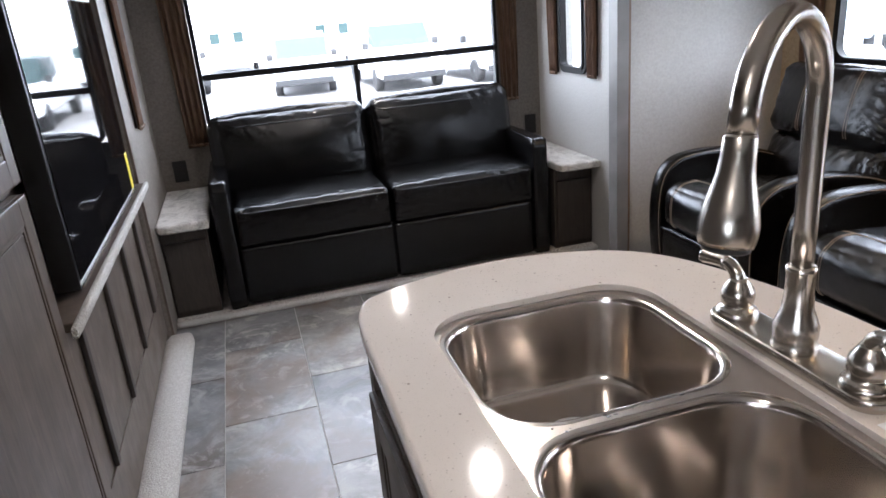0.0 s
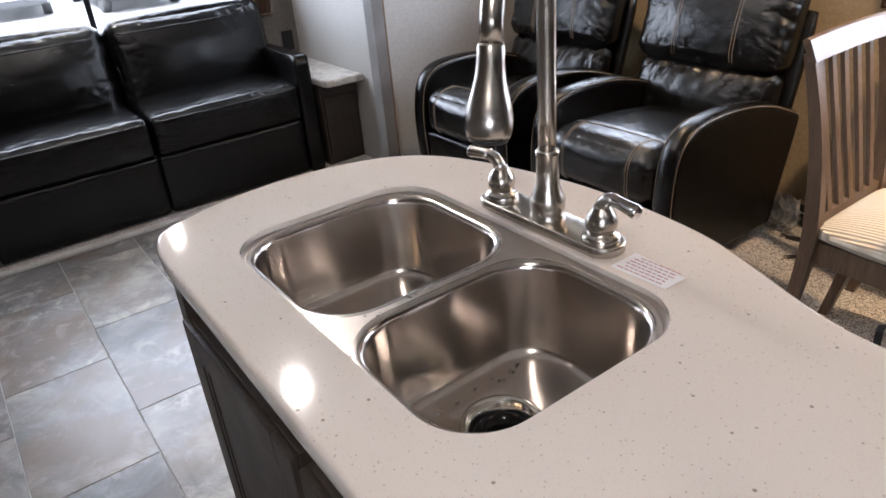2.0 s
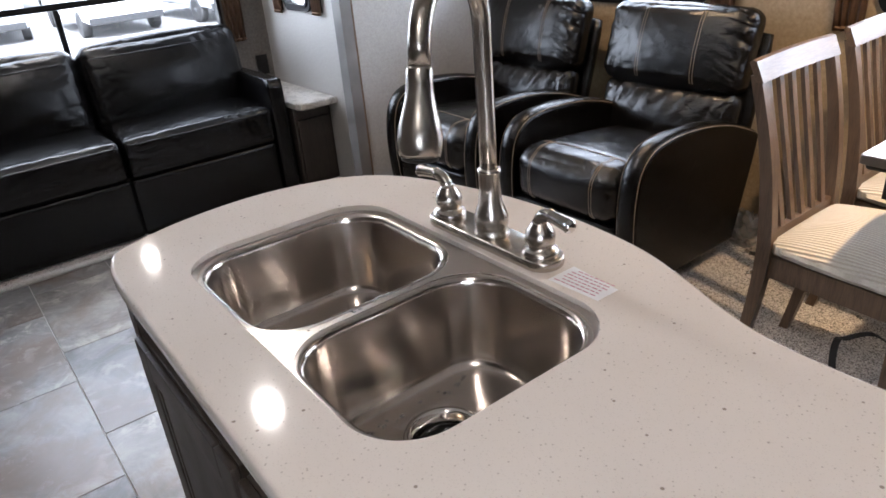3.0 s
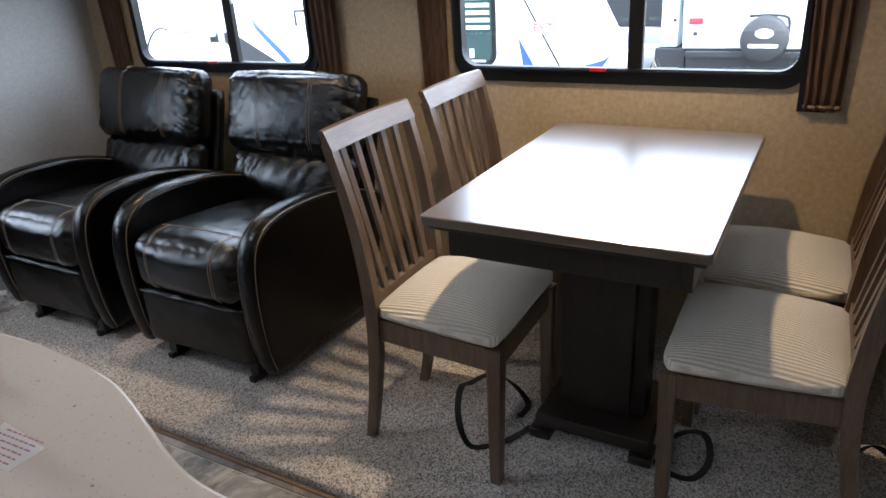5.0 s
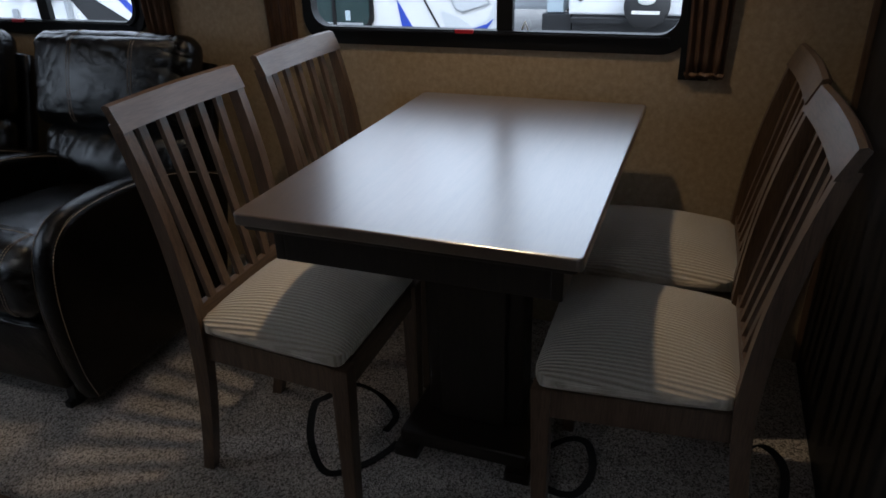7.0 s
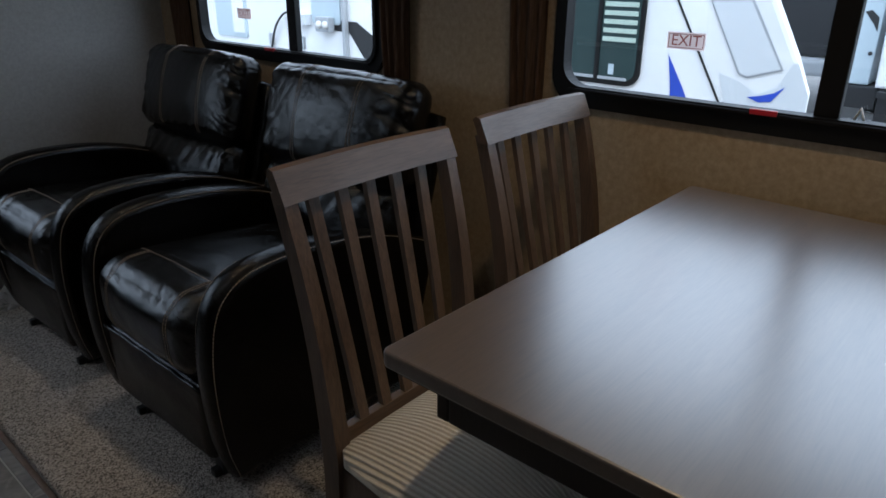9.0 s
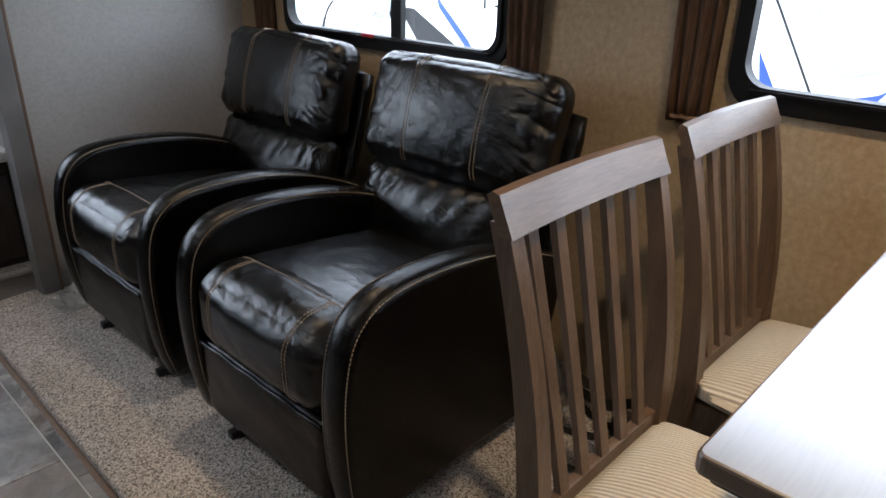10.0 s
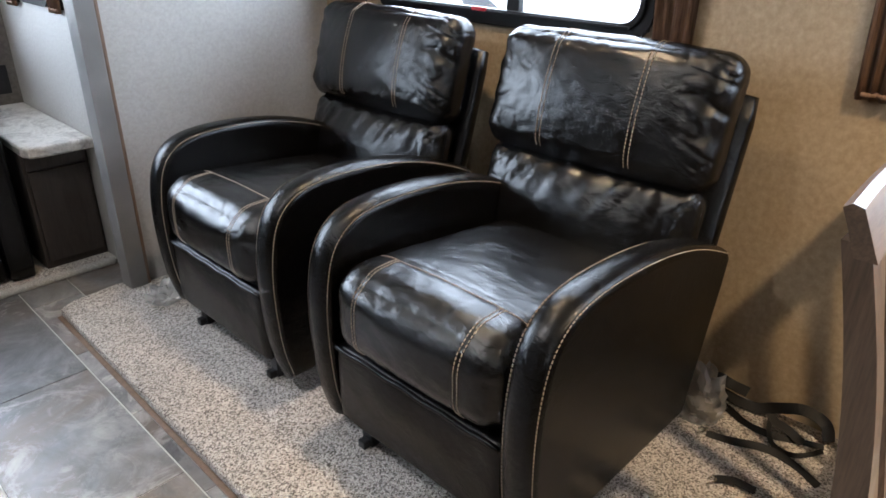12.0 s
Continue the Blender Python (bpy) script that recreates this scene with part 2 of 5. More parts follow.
fine_speck = k.ramp(k.cells(120), [(0.10, (0.45, 0.45, 0.45)), (0.16, (0, 0, 0))])
k.colour(k.mix(k.mix(base, (0.33, 0.25, 0.19), fine_speck), (0.22, 0.15, 0.105), speck))
QUARTZ = k.m

k = Mat("brushed_steel", (0.65, 0.60, 0.555), 0.24, 1.0)
k.b.inputs["Anisotropic"].default_value = 0.6
k.b.inputs["Anisotropic Rotation"].default_value = 0.25
round_about = k.n.new("ShaderNodeTangent")
round_about.direction_type, round_about.axis = "RADIAL", "Z"
k.l.new(round_about.outputs[0], k.b.inputs["Tangent"])
k.rough(k.noise(40, 3, 0.5, k.coords((1, 1, 0.08))), 0.17, 0.22)
STEEL = k.m
k = Mat("satin_steel", (0.52, 0.47, 0.43), 0.33, 1.0)
k.rough(k.noise(60, 3, 0.5, k.coords((0.15, 1, 1))), 0.30, 0.36)
FLANGE_STEEL = k.m
k = Mat("brushed_nickel", (0.50, 0.465, 0.42), 0.27, 1.0)
NICKEL = k.m
CHROME = Mat("polished_chrome", (0.72, 0.70, 0.67), 0.06, 1.0).m
BLACK_PLASTIC = Mat("black_plastic", (0.012, 0.012, 0.013), 0.35).m
k = Mat("black_window_aluminium", (0.005, 0.005, 0.0055), 0.5)
k.b.inputs["Specular IOR Level"].default_value = 0.25
FRAME_BLACK = k.m
k = Mat("wet_black_strainer", (0.006, 0.006, 0.006), 0.14)
k.b.inputs["Specular IOR Level"].default_value = 0.25
WET_BLACK = k.m
WHITE_PAPER = Mat("white_label_paper", (0.90, 0.885, 0.89), 0.5).m
PINK_INK = Mat("pink_ink", (0.58, 0.27, 0.32), 0.6).m
RED = Mat("red_plastic", (0.45, 0.02, 0.03), 0.35).m
YELLOW = Mat("yellow_sticker", (0.75, 0.62, 0.02), 0.5).m
SCREEN = Mat("glossy_black_screen", (0.006, 0.006, 0.007), 0.03).m
STRAP = Mat("black_webbing", (0.006, 0.006, 0.0065), 0.75).m
k = Mat("granite_laminate", (0.4, 0.38, 0.35), 0.28)
k.colour(k.mix(k.ramp(k.noise(9, 8, 0.7, distort=1.5), [(0.32, (0.10, 0.085, 0.075)), (0.44, (0.36, 0.34, 0.31)), (0.56, (0.60, 0.58, 0.54)), (0.7, (0.42, 0.38, 0.33))]),
               k.ramp(k.cells(80), [(0.1, (0.2, 0.18, 0.16)), (0.5, (0.62, 0.60, 0.57))]), 0.3)).rough(k.noise(20), 0.29, 0.4)
GRANITE = k.m

# ribbed seat cloth: rows across the seat
k = Mat("ribbed_seat_cloth", (0.55, 0.52, 0.46), 0.85)
ribs = k.wave(36, k.coords(), 0.3, 1, "X")
k.colour(k.mix(k.ramp(ribs, [(0.15, (0.40, 0.352, 0.275)), (0.6, (0.60, 0.545, 0.455))]), k.ramp(k.noise(160, 3), [(0.3, (0.44, 0.395, 0.32)), (0.7, (0.58, 0.525, 0.44))]), 0.4))
k.bump(ribs, 0.8, 0.004).bump(k.noise(300, 2), 0.3, 0.001)
k.b.inputs["Sheen Weight"].default_value = 0.2
RIB_CLOTH = k.m
k = Mat("copper_curtain_cloth", (0.16, 0.09, 0.055), 0.6)
k.colour(k.ramp(k.noise(40, 4, 0.6, k.coords((6, 6, 0.4))), [(0.3, (0.11, 0.062, 0.038)), (0.7, (0.25, 0.145, 0.088))])).bump(k.noise(300, 2), 0.3, 0.001)
CURTAIN = k.m


def glass(name, tint=(0.93, 0.95, 0.95), rough=0.0):
    m = material(name, tint, rough)
    b = m.node_tree.nodes["Principled BSDF"]
    b.inputs["Transmission Weight"].default_value = 1.0
    b.inputs["IOR"].default_value = 1.45
    return m


GLASS = bpy.data.materials.new("window_glass")
GLASS.use_nodes = True
gn, gl = GLASS.node_tree.nodes, GLASS.node_tree.links
clear, shine, both = gn.new("ShaderNodeBsdfTransparent"), gn.new("ShaderNodeBsdfGlossy"), gn.new("ShaderNodeMixShader")
clear.inputs[0].default_value = (0.90, 0.93, 0.94, 1)
shine.inputs["Roughness"].default_value = 0.01
both.inputs[0].default_value = 0.045
gl.new(clear.outputs[0], both.inputs[1]), gl.new(shine.outputs[0], both.inputs[2])
gl.new(both.outputs[0], gn["Material Output"].inputs[0])
FILM = bpy.data.materials.new("clear_plastic_film")
FILM.use_nodes = True
fn, fl = FILM.node_tree.nodes, FILM.node_tree.links
thin, sheen, milky = fn.new("ShaderNodeBsdfTransparent"), fn.new("ShaderNodeBsdfGlossy"), fn.new("ShaderNodeMixShader")
thin.inputs[0].default_value = (0.92, 0.92, 0.92, 1)
sheen.inputs["Roughness"].default_value = 0.32
milky.inputs[0].default_value = 0.36
fl.new(thin.outputs[0], milky.inputs[1]), fl.new(sheen.outputs[0], milky.inputs[2])
fl.new(milky.outputs[0], fn["Material Output"].inputs[0])
LAMP_LENS = material("lit_lamp_lens", (1, 0.9, 0.75))
LAMP_LENS.node_tree.nodes["Principled BSDF"].inputs["Emission Color"].default_value = (1, 0.86, 0.66, 1)
LAMP_LENS.node_tree.nodes["Principled BSDF"].inputs["Emission Strength"].default_value = LENS_GLOW
WHITE_PLASTIC = Mat("white_plastic", (0.75, 0.74, 0.71), 0.35).m

k = Mat("asphalt", (0.2, 0.2, 0.2), 0.9)
k.colour(k.ramp(k.noise(3, 8, 0.7), [(0.3, (0.12, 0.117, 0.114)), (0.7, (0.20, 0.196, 0.19))])).bump(k.noise(60, 4), 0.3, 0.01)
ASPHALT = k.m
k = Mat("white_fibreglass", (0.78, 0.79, 0.80), 0.22)
k.colour(k.ramp(k.noise(1.5, 4), [(0.3, (0.72, 0.735, 0.75)), (0.7, (0.82, 0.825, 0.83))]))
WHITE_GEL = k.m
GREY_GEL = Mat("grey_fibreglass", (0.34, 0.36, 0.38), 0.3).m
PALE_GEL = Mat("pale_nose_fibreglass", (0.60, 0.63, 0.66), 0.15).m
BLIND = Mat("pale_green_blind", (0.42, 0.52, 0.45), 0.6).m
HAZE_GEL = Mat("blue_grey_fibreglass", (0.45, 0.53, 0.58), 0.3).m
BLUE_GEL = Mat("blue_decal", (0.03, 0.07, 0.45), 0.3).m
k = Mat("tinted_window", (0.03, 0.05, 0.05), 0.12)
k.b.inputs["Specular IOR Level"].default_value = 0.25
TINTED = k.m
RUBBER = Mat("black_rubber", (0.02, 0.02, 0.021), 0.6).m
DARK_METAL = Mat("dark_chassis_metal", (0.035, 0.036, 0.038), 0.5, 0.6).m
SILVER_PAINT = Mat("silver_car_paint", (0.42, 0.44, 0.46), 0.25, 0.4).m


# ---- mesh tools ----
from mathutils.bvhtree import BVHTree


def smooth(bm, flag=True):
    for f in bm.faces:
        f.smooth = flag
    return bm


def part(name, bm, mat, parent=None, label="", flat=False):
    """Links a bmesh as one mesh object, under a thing or a part where one is given."""
    me = bpy.data.meshes.new(name)
    bm.to_mesh(me)
    bm.free()
    me.materials.append(mat)
    ob = new(name, me)
    if parent:
        ob.parent = parent
    return tagged(ob, label)


def thing(name, place, label, category, group="", kind="", turn=0.0):
    ob = new(name)
    ob.empty_display_size = 0.1
    ob.matrix_basis = pose(*place, 0, 0, turn)
    return tagged(ob, label, category, group, kind)


def box(x0, x1, y0, y1, z0, z1, bevel=0.0, seg=2, bm=None):
    own = bmesh.new()
    bmesh.ops.create_cube(own, size=1)
    for v in own.verts:
        v.co = Vector(((x0 + x1) / 2 + v.co.x * (x1 - x0), (y0 + y1) / 2 + v.co.y * (y1 - y0), (z0 + z1) / 2 + v.co.z * (z1 - z0)))
    if bevel:
        bmesh.ops.bevel(own, geom=own.edges[:], offset=bevel, segments=seg, affect="EDGES", profile=0.7, clamp_overlap=True)
    return join(bm, own)


def join(bm, own):
    """Adds the mesh own to bm, or hands own back."""
    if bm is None:
        return own
    me = bpy.data.meshes.new("part")
    own.to_mesh(me)
    own.free()
    bm.from_mesh(me)
    bpy.data.meshes.remove(me)
    return bm


def moved(bm, m):
    bmesh.ops.transform(bm, matrix=m, verts=bm.verts[:])
    return bm


def pad(x0, x1, y0, y1, z0, z1, r, n=10, puff=(0, 0, 0), wrinkle=0.0, scale=9.0, seed=0.0, bm=None, crease=0.0, fine=0.0):
    """A stuffed block: rounded edges of radius r, sides that swell by puff, and soft creases."""
    own = bmesh.new()
    bmesh.ops.create_cube(own, size=2)
    bmesh.ops.subdivide_edges(own, edges=own.edges[:], cuts=n, use_grid_fill=True)
    c = Vector(((x0 + x1) / 2, (y0 + y1) / 2, (z0 + z1) / 2))
    half = Vector((x1 - x0, y1 - y0, z1 - z0)) / 2
    r = min(r, *half)
    for v in own.verts:
        u = v.co.copy()
        # more rows near the edges
        u = Vector([math.copysign(abs(a) ** 0.8, a) for a in u])
        p = Vector([a * h for a, h in zip(u, half)])
        inner = Vector([max(-h + r, min(h - r, a)) for a, h in zip(p, half)])
        d = p - inner
        if d.length > 1e-9:
            # the cube's corner zone is pushed back on to the rounding
            p = inner + d.normalized() * r
        for i in range(3):
            j, l = (i + 1) % 3, (i + 2) % 3
            p[i] += math.copysign(1, u[i]) * puff[i] * max(0, 1 - u[j] ** 2) * max(0, 1 - u[l] ** 2) * (1 if abs(u[i]) > 0.5 else 0)
        v.co = c + p
    if wrinkle:
        own.normal_update()
        offs = [(v, v.normal * (wrinkle * (noise.noise(v.co * scale + Vector((seed, seed * 2, 0))) + 0.5 * noise.noise(v.co * scale * 2.3)) + fine * noise.noise(Vector((v.co.x * 30, v.co.y * 19 + v.co.z * 11, v.co.z * 26 - v.co.y * 12 + seed))))) for v in own.verts]
        for v, o in offs:
            v.co += o
    if crease:
        # sharp folds that run in from the seams and die out towards the middle
        own.normal_update()
        offs = []
        for v in own.verts:
            q = [abs(a - m) / h for a, m, h in zip(v.co, c, half)]
            near = sorted(q)[1]
            fade = max(0.0, min(1.0, (near - 0.45) / 0.5))
            p = v.co * 13 + Vector((seed * 3, 0, seed))
            ridge = 1 - abs(noise.noise(Vector((p.x * 0.8, p.y * 1.6, p.z * 1.6)))) * 2
            offs.append((v, v.normal * -crease * fade * max(0, ridge) ** 3))
        for v, o in offs:
            v.co += o
    return join(bm, smooth(own))


def fold(u, w, seed):
    """How deep a sharp leather fold is: narrow valleys that run along w, spaced across u."""
    return max(0.0, 1 - 3.0 * abs(noise.noise(Vector((u, w, seed))))) ** 2


def clamp(a):
    return max(0.0, min(1.0, a))


def lathe(profile, segs=24, bm=None):
    """Turns rows of (radius, height) round z."""
    own = bmesh.new()
    rings = []
    for r, z in profile:
        rings.append([own.verts.new((r * math.cos(a), r * math.sin(a), z)) for a in (2 * math.pi * i / segs for i in range(segs))])
    for a, b in zip(rings, rings[1:]):
        for i in range(segs):
            own.faces.new((a[i], a[(i + 1) % segs], b[(i + 1) % segs], b[i]))
    own.faces.new(list(reversed(rings[0])))
    own.faces.new(rings[-1])
    return join(bm, smooth(own))


def tube(points, radii, segs=14, bm=None, squash=1.0):
    """A round bar along points; radii one number or one a point."""
    own = bmesh.new()
    pts = [Vector(p) for p in points]
    radii = radii if isinstance(radii, (list, tuple)) else [radii] * len(pts)
    up, rings = None, []
    for i, p in enumerate(pts):
        t = (pts[min(i + 1, len(pts) - 1)] - pts[max(i - 1, 0)]).normalized()
        if up is None:
            up = t.orthogonal().normalized()
        up = (up - t * up.dot(t)).normalized()
        side = t.cross(up)
        rings.append([own.verts.new(p + radii[i] * (up * math.cos(a) + side * math.sin(a) * squash)) for a in (2 * math.pi * j / segs for j in range(segs))])
    for a, b in zip(rings, rings[1:]):
        for j in range(segs):
            own.faces.new((a[j], a[(j + 1) % segs], b[(j + 1) % segs], b[j]))
    own.faces.new(list(reversed(rings[0])))
    own.faces.new(rings[-1])
    return join(bm, smooth(own))


def ribbon(points, width, thick, bm=None, flat=Vector((0, 0, 1))):
    """A flat band along points, its broad side facing flat where it can."""
    own = bmesh.new()
    pts, rings = [Vector(p) for p in points], []
    for i, p in enumerate(pts):
        t = (pts[min(i + 1, len(pts) - 1)] - pts[max(i - 1, 0)]).normalized()
        side = t.cross(flat)
        side = (side if side.length > 0.05 else t.orthogonal()).normalized()
        up = side.cross(t).normalized()
        rings.append([own.verts.new(p + side * sx * width / 2 + up * sy * thick / 2) for sx, sy in ((-1, -1), (1, -1), (1, 1), (-1, 1))])
    for a, b in zip(rings, rings[1:]):
        for j in range(4):
            own.faces.new((a[j], a[(j + 1) % 4], b[(j + 1) % 4], b[j]))
    own.faces.new(list(reversed(rings[0])))
    own.faces.new(rings[-1])
    return join(bm, own)


def curve(points, n=10, closed=False):
    """A smooth line through points."""
    pts = [Vector(p) for p in points]
    m = len(pts)
    out = []
    for i in range(m if closed else m - 1):
        g = (lambda j: pts[j % m]) if closed else (lambda j: pts[max(0, min(m - 1, j))])
        a, b, c, d = g(i - 1), g(i), g(i + 1), g(i + 2)
        for s in range(n):
            t = s / n
            out.append(0.5 * (2 * b + (c - a) * t + (2 * a - 5 * b + 4 * c - d) * t * t + (3 * b - a - 3 * c + d) * t ** 3))
    if not closed:
        out.append(pts[-1])
    return out


def rounded(x0, x1, y0, y1, r, n=8):
    """A rectangle with round corners, counter-clockwise, as (x, y) pairs."""
    out = []
    for cx, cy, a0 in ((x1 - r, y1 - r, 0), (x0 + r, y1 - r, 90), (x0 + r, y0 + r, 180), (x1 - r, y0 + r, 270)):
        out += [(cx + r * math.cos(radians(a0 + 90 * i / n)), cy + r * math.sin(radians(a0 + 90 * i / n))) for i in range(n + 1)]
    return out


def slab(outline, z0, z1, bevel=0.0, seg=3, bm=None):
    """A plate of any outline; its upper and lower rims are rounded."""
    own = bmesh.new()
    f = own.faces.new([own.verts.new((x, y, z0)) for x, y in outline])
    up = bmesh.ops.extrude_face_region(own, geom=[f])
    bmesh.ops.translate(own, vec=(0, 0, z1 - z0), verts=[e for e in up["geom"] if isinstance(e, bmesh.types.BMVert)])
    bmesh.ops.recalc_face_normals(own, faces=own.faces[:])
    if bevel:
        rim = [e for e in own.edges if abs(e.verts[0].co.z - e.verts[1].co.z) < 1e-6]
        bmesh.ops.bevel(own, geom=rim, offset=bevel, segments=seg, affect="EDGES", profile=0.5)
    return join(bm, own)


def ring_plate(outer, inner, z0, z1, bm=None):
    """A flat frame between two outlines of equal count."""
    own = bmesh.new()
    loops = [[own.verts.new((x, y, z)) for x, y in line] for line, z in ((outer, z0), (inner, z0), (inner, z1), (outer, z1))]
    n = len(outer)
    for a, b in zip(loops, loops[1:] + loops[:1]):
        for i in range(n):
            own.faces.new((a[i], a[(i + 1) % n], b[(i + 1) % n], b[i]))
    bmesh.ops.recalc_face_normals(own, faces=own.faces[:])
    return join(bm, own)


def stitches(points, length=0.0062, gap=0.0034, r=0.00095, lift=Vector((0, 0, 0)), bm=None):
    """A row of thread stitches along a line."""
    own = bmesh.new() if bm is None else bm
    pts = [Vector(p) + lift for p in points]
    walked, nxt = 0.0, 0.0
    for a, b in zip(pts, pts[1:]):
        d = (b - a).length
        t = (b - a).normalized()
        while nxt < walked + d:
            s = a + t * (nxt - walked)
            side = t.orthogonal().normalized()
            up = t.cross(side)
            q = [own.verts.new(s + t * (length * e) + (side * sx + up * sy) * r) for e in (0, 1) for sx, sy in ((-1, -1), (1, -1), (1, 1), (-1, 1))]
            for i in range(4):
                own.faces.new((q[i], q[(i + 1) % 4], q[4 + (i + 1) % 4], q[4 + i]))
            own.faces.new(q[3::-1]), own.faces.new(q[4:])
            nxt += length + gap
        walked += d
    return own


def wall_bars(axis, at0, at1, u0, u1, z0, z1, holes):
    """A wall of thickness at0..at1 along u with rectangular openings (u0, u1, z0, z1), in one mesh."""
    us = sorted({u0, u1, *[h[0] for h in holes], *[h[1] for h in holes]})
    bm = bmesh.new()
    for a, b in zip(us, us[1:]):
        spans = [(z0, z1)]
        for h in holes:
            if h[0] <= a and b <= h[1]:
                spans = [(z0, h[2]), (h[3], z1)]
        for s, e in spans:
            if axis == "x":
                box(at0, at1, a, b, s, e, bm=bm)
            else:
                box(a, b, at0, at1, s, e, bm=bm)
    bmesh.ops.remove_doubles(bm, verts=bm.verts[:], dist=1e-5)
    return bm

# ---- the shell of the trailer ----
H_MAIN, H_SLIDE = 2.12, 1.95
REAR, SLIDE, SIDE = 4.445, 3.10, 2.245      # inner faces: rear wall, slide-out wall, side wall beside the sofa
SLIDE_END, DINETTE_END = 3.415, -0.175       # slide-out end walls
CARPET_Z = 0.035


def structure(name, bm, mat, label, category):
    return tagged(part(name, bm, mat), label, category, "", "structure")


rear_hole = (0.295, 1.985, 0.805, 1.795)
structure("wall_rear", wall_bars("y", REAR, REAR + 0.06, -0.06, SIDE + 0.06, -0.02, H_MAIN, [rear_hole]), WALL_TAUPE, "dark taupe papered rear wall behind the black sofa", "wall")
side_hole = (3.84, 4.11, 0.95, 1.72)
structure("wall_side", wall_bars("x", SIDE, SIDE + 0.06, 3.465, REAR, -0.02, H_MAIN, [side_hole]), WALL_GREY, "pale grey papered side wall with a narrow window", "wall")
w1, w2 = (2.04, 3.09, 0.955, 1.515), (0.25, 1.39, 0.955, 1.530)
structure("wall_slide", wall_bars("x", SLIDE, SLIDE + 0.03, DINETTE_END - 0.05, SLIDE_END + 0.035, 0, H_SLIDE, [w1, w2]), WALL_TAN, "tan woven-look papered slide-out wall with two windows", "wall")
structure("wall_slide_end", box(2.225, SLIDE, SLIDE_END, SLIDE_END + 0.035, 0, H_SLIDE), WALL_GREY, "pale grey papered end wall of the slide-out", "wall")
structure("wall_dinette_end", box(1.98, SLIDE, DINETTE_END - 0.05, DINETTE_END, 0, H_SLIDE), BLACK_WOOD, "very dark wood-grain panel closing the dinette", "wall")
# Unseen wall, made dark wood so that reflections of it stay dark.
structure("wall_left", wall_bars("x", -0.62, -0.56, -2.0, 3.53, 0, H_MAIN, [(-1.60, -0.40, 1.06, 1.64)]), CABINET_WOOD, "unseen galley-side wall, dark wood tone added to deepen contrast", "wall")
structure("wall_left_rear", wall_bars("x", -0.04, 0.02, 3.53, REAR, 0, H_MAIN, []), WALL_TAUPE, "taupe papered wall beside the small end table", "wall")
# Both unseen front walls close the room, dark for the same contrast.
structure("wall_front", box(-0.62, 2.04, -2.06, -2.0, 0, H_MAIN), CABINET_WOOD, "unseen wall closing the galley, dark wood tone added to deepen contrast", "wall")
structure("wall_front_side", box(1.98, 2.04, -2.0, DINETTE_END - 0.05, 0, H_MAIN), CABINET_WOOD, "unseen wall beside the galley, dark wood tone added to deepen contrast", "wall")
structure("wall_slide_header", box(1.98, 2.04, DINETTE_END - 0.05, 3.465, H_SLIDE - 0.04, H_MAIN), CABINET_WOOD, "brown wood fascia above the slide-out opening", "wall")
structure("wall_return", box(2.04, SIDE, 3.41, 3.465, H_SLIDE, H_MAIN), WALL_GREY, "short grey wall over the slide-out corner", "wall")
structure("ceiling", box(-0.62, SIDE + 0.06, -2.06, REAR + 0.06, H_MAIN, H_MAIN + 0.05), CEILING, "off-white vinyl ceiling", "ceiling")
structure("ceiling_slide", box(1.98, SLIDE + 0.05, DINETTE_END - 0.05, SLIDE_END + 0.035, H_SLIDE, H_SLIDE + 0.05), CEILING, "off-white slide-out ceiling", "ceiling")
structure("trim", box(2.165, 2.225, 3.385, 3.465, 0, H_SLIDE, 0.004), GREY_TRIM, "upright grey trim at the slide-out corner", "trim")
structure("trim", box(2.2255, 2.236, 3.387, 3.4145, 0, H_SLIDE, 0.003), BROWN_EDGE, "thin brown wood strip beside the grey trim", "trim")
structure("trim", box(SLIDE - 0.016, SLIDE, DINETTE_END, DINETTE_END + 0.016, CARPET_Z, H_SLIDE, 0.003), BROWN_EDGE, "thin pale corner bead of the dinette", "trim")

# floors
floor = structure("floor", box(-0.62, 2.2895, -2.06, REAR - 0.0005, -0.05, -0.004), GROUT, "grey slate-look vinyl tile floor with pale joints", "floor")
structure("floor_slide", slab([(1.908, DINETTE_END), (SLIDE, DINETTE_END), (SLIDE, SLIDE_END), (2.17, SLIDE_END), (2.166, 3.47), (1.985, 3.452), (1.940, 3.425)], -0.003, CARPET_Z, 0.012), CARPET, "flecked grey-beige carpet in the slide-out", "carpet")
structure("floor_rear", box(0.02, SIDE, 3.712, REAR, -0.003, 0.016, 0.007), CARPET, "flecked carpet under the sofa", "carpet")
bm = bmesh.new()
tube([(0.03 + 0.02 * i, 3.708, 0.012) for i in range(111)], 0.016, 8, bm=bm)
structure("trim", bm, PALE_CARPET, "pale rolled carpet edge in front of the sofa", "carpet")
structure("trim", slab([(1.893, DINETTE_END), (1.909, DINETTE_END), (1.941, 3.425), (1.925, 3.425)], -0.003, 0.006, 0.002), BROWN_EDGE, "thin brown strip along the carpet edge", "trim")
bm = tube(curve([(0.035, 1.5, 0.03), (0.046, 2.3, 0.03), (0.052, 3.0, 0.03), (0.054, 3.46, 0.03)], 14), 0.064, 12, squash=1.0)
for v in bm.verts:
    v.co.z = 0.0 + (v.co.z + 0.025) * 0.62
pad(0.000, 0.108, 3.44, 3.54, 0.0, 0.052, 0.025, 5, bm=bm)
structure("trim", bm, PALE_CARPET, "pale carpet-wrapped lip below the entertainment cabinet", "carpet")


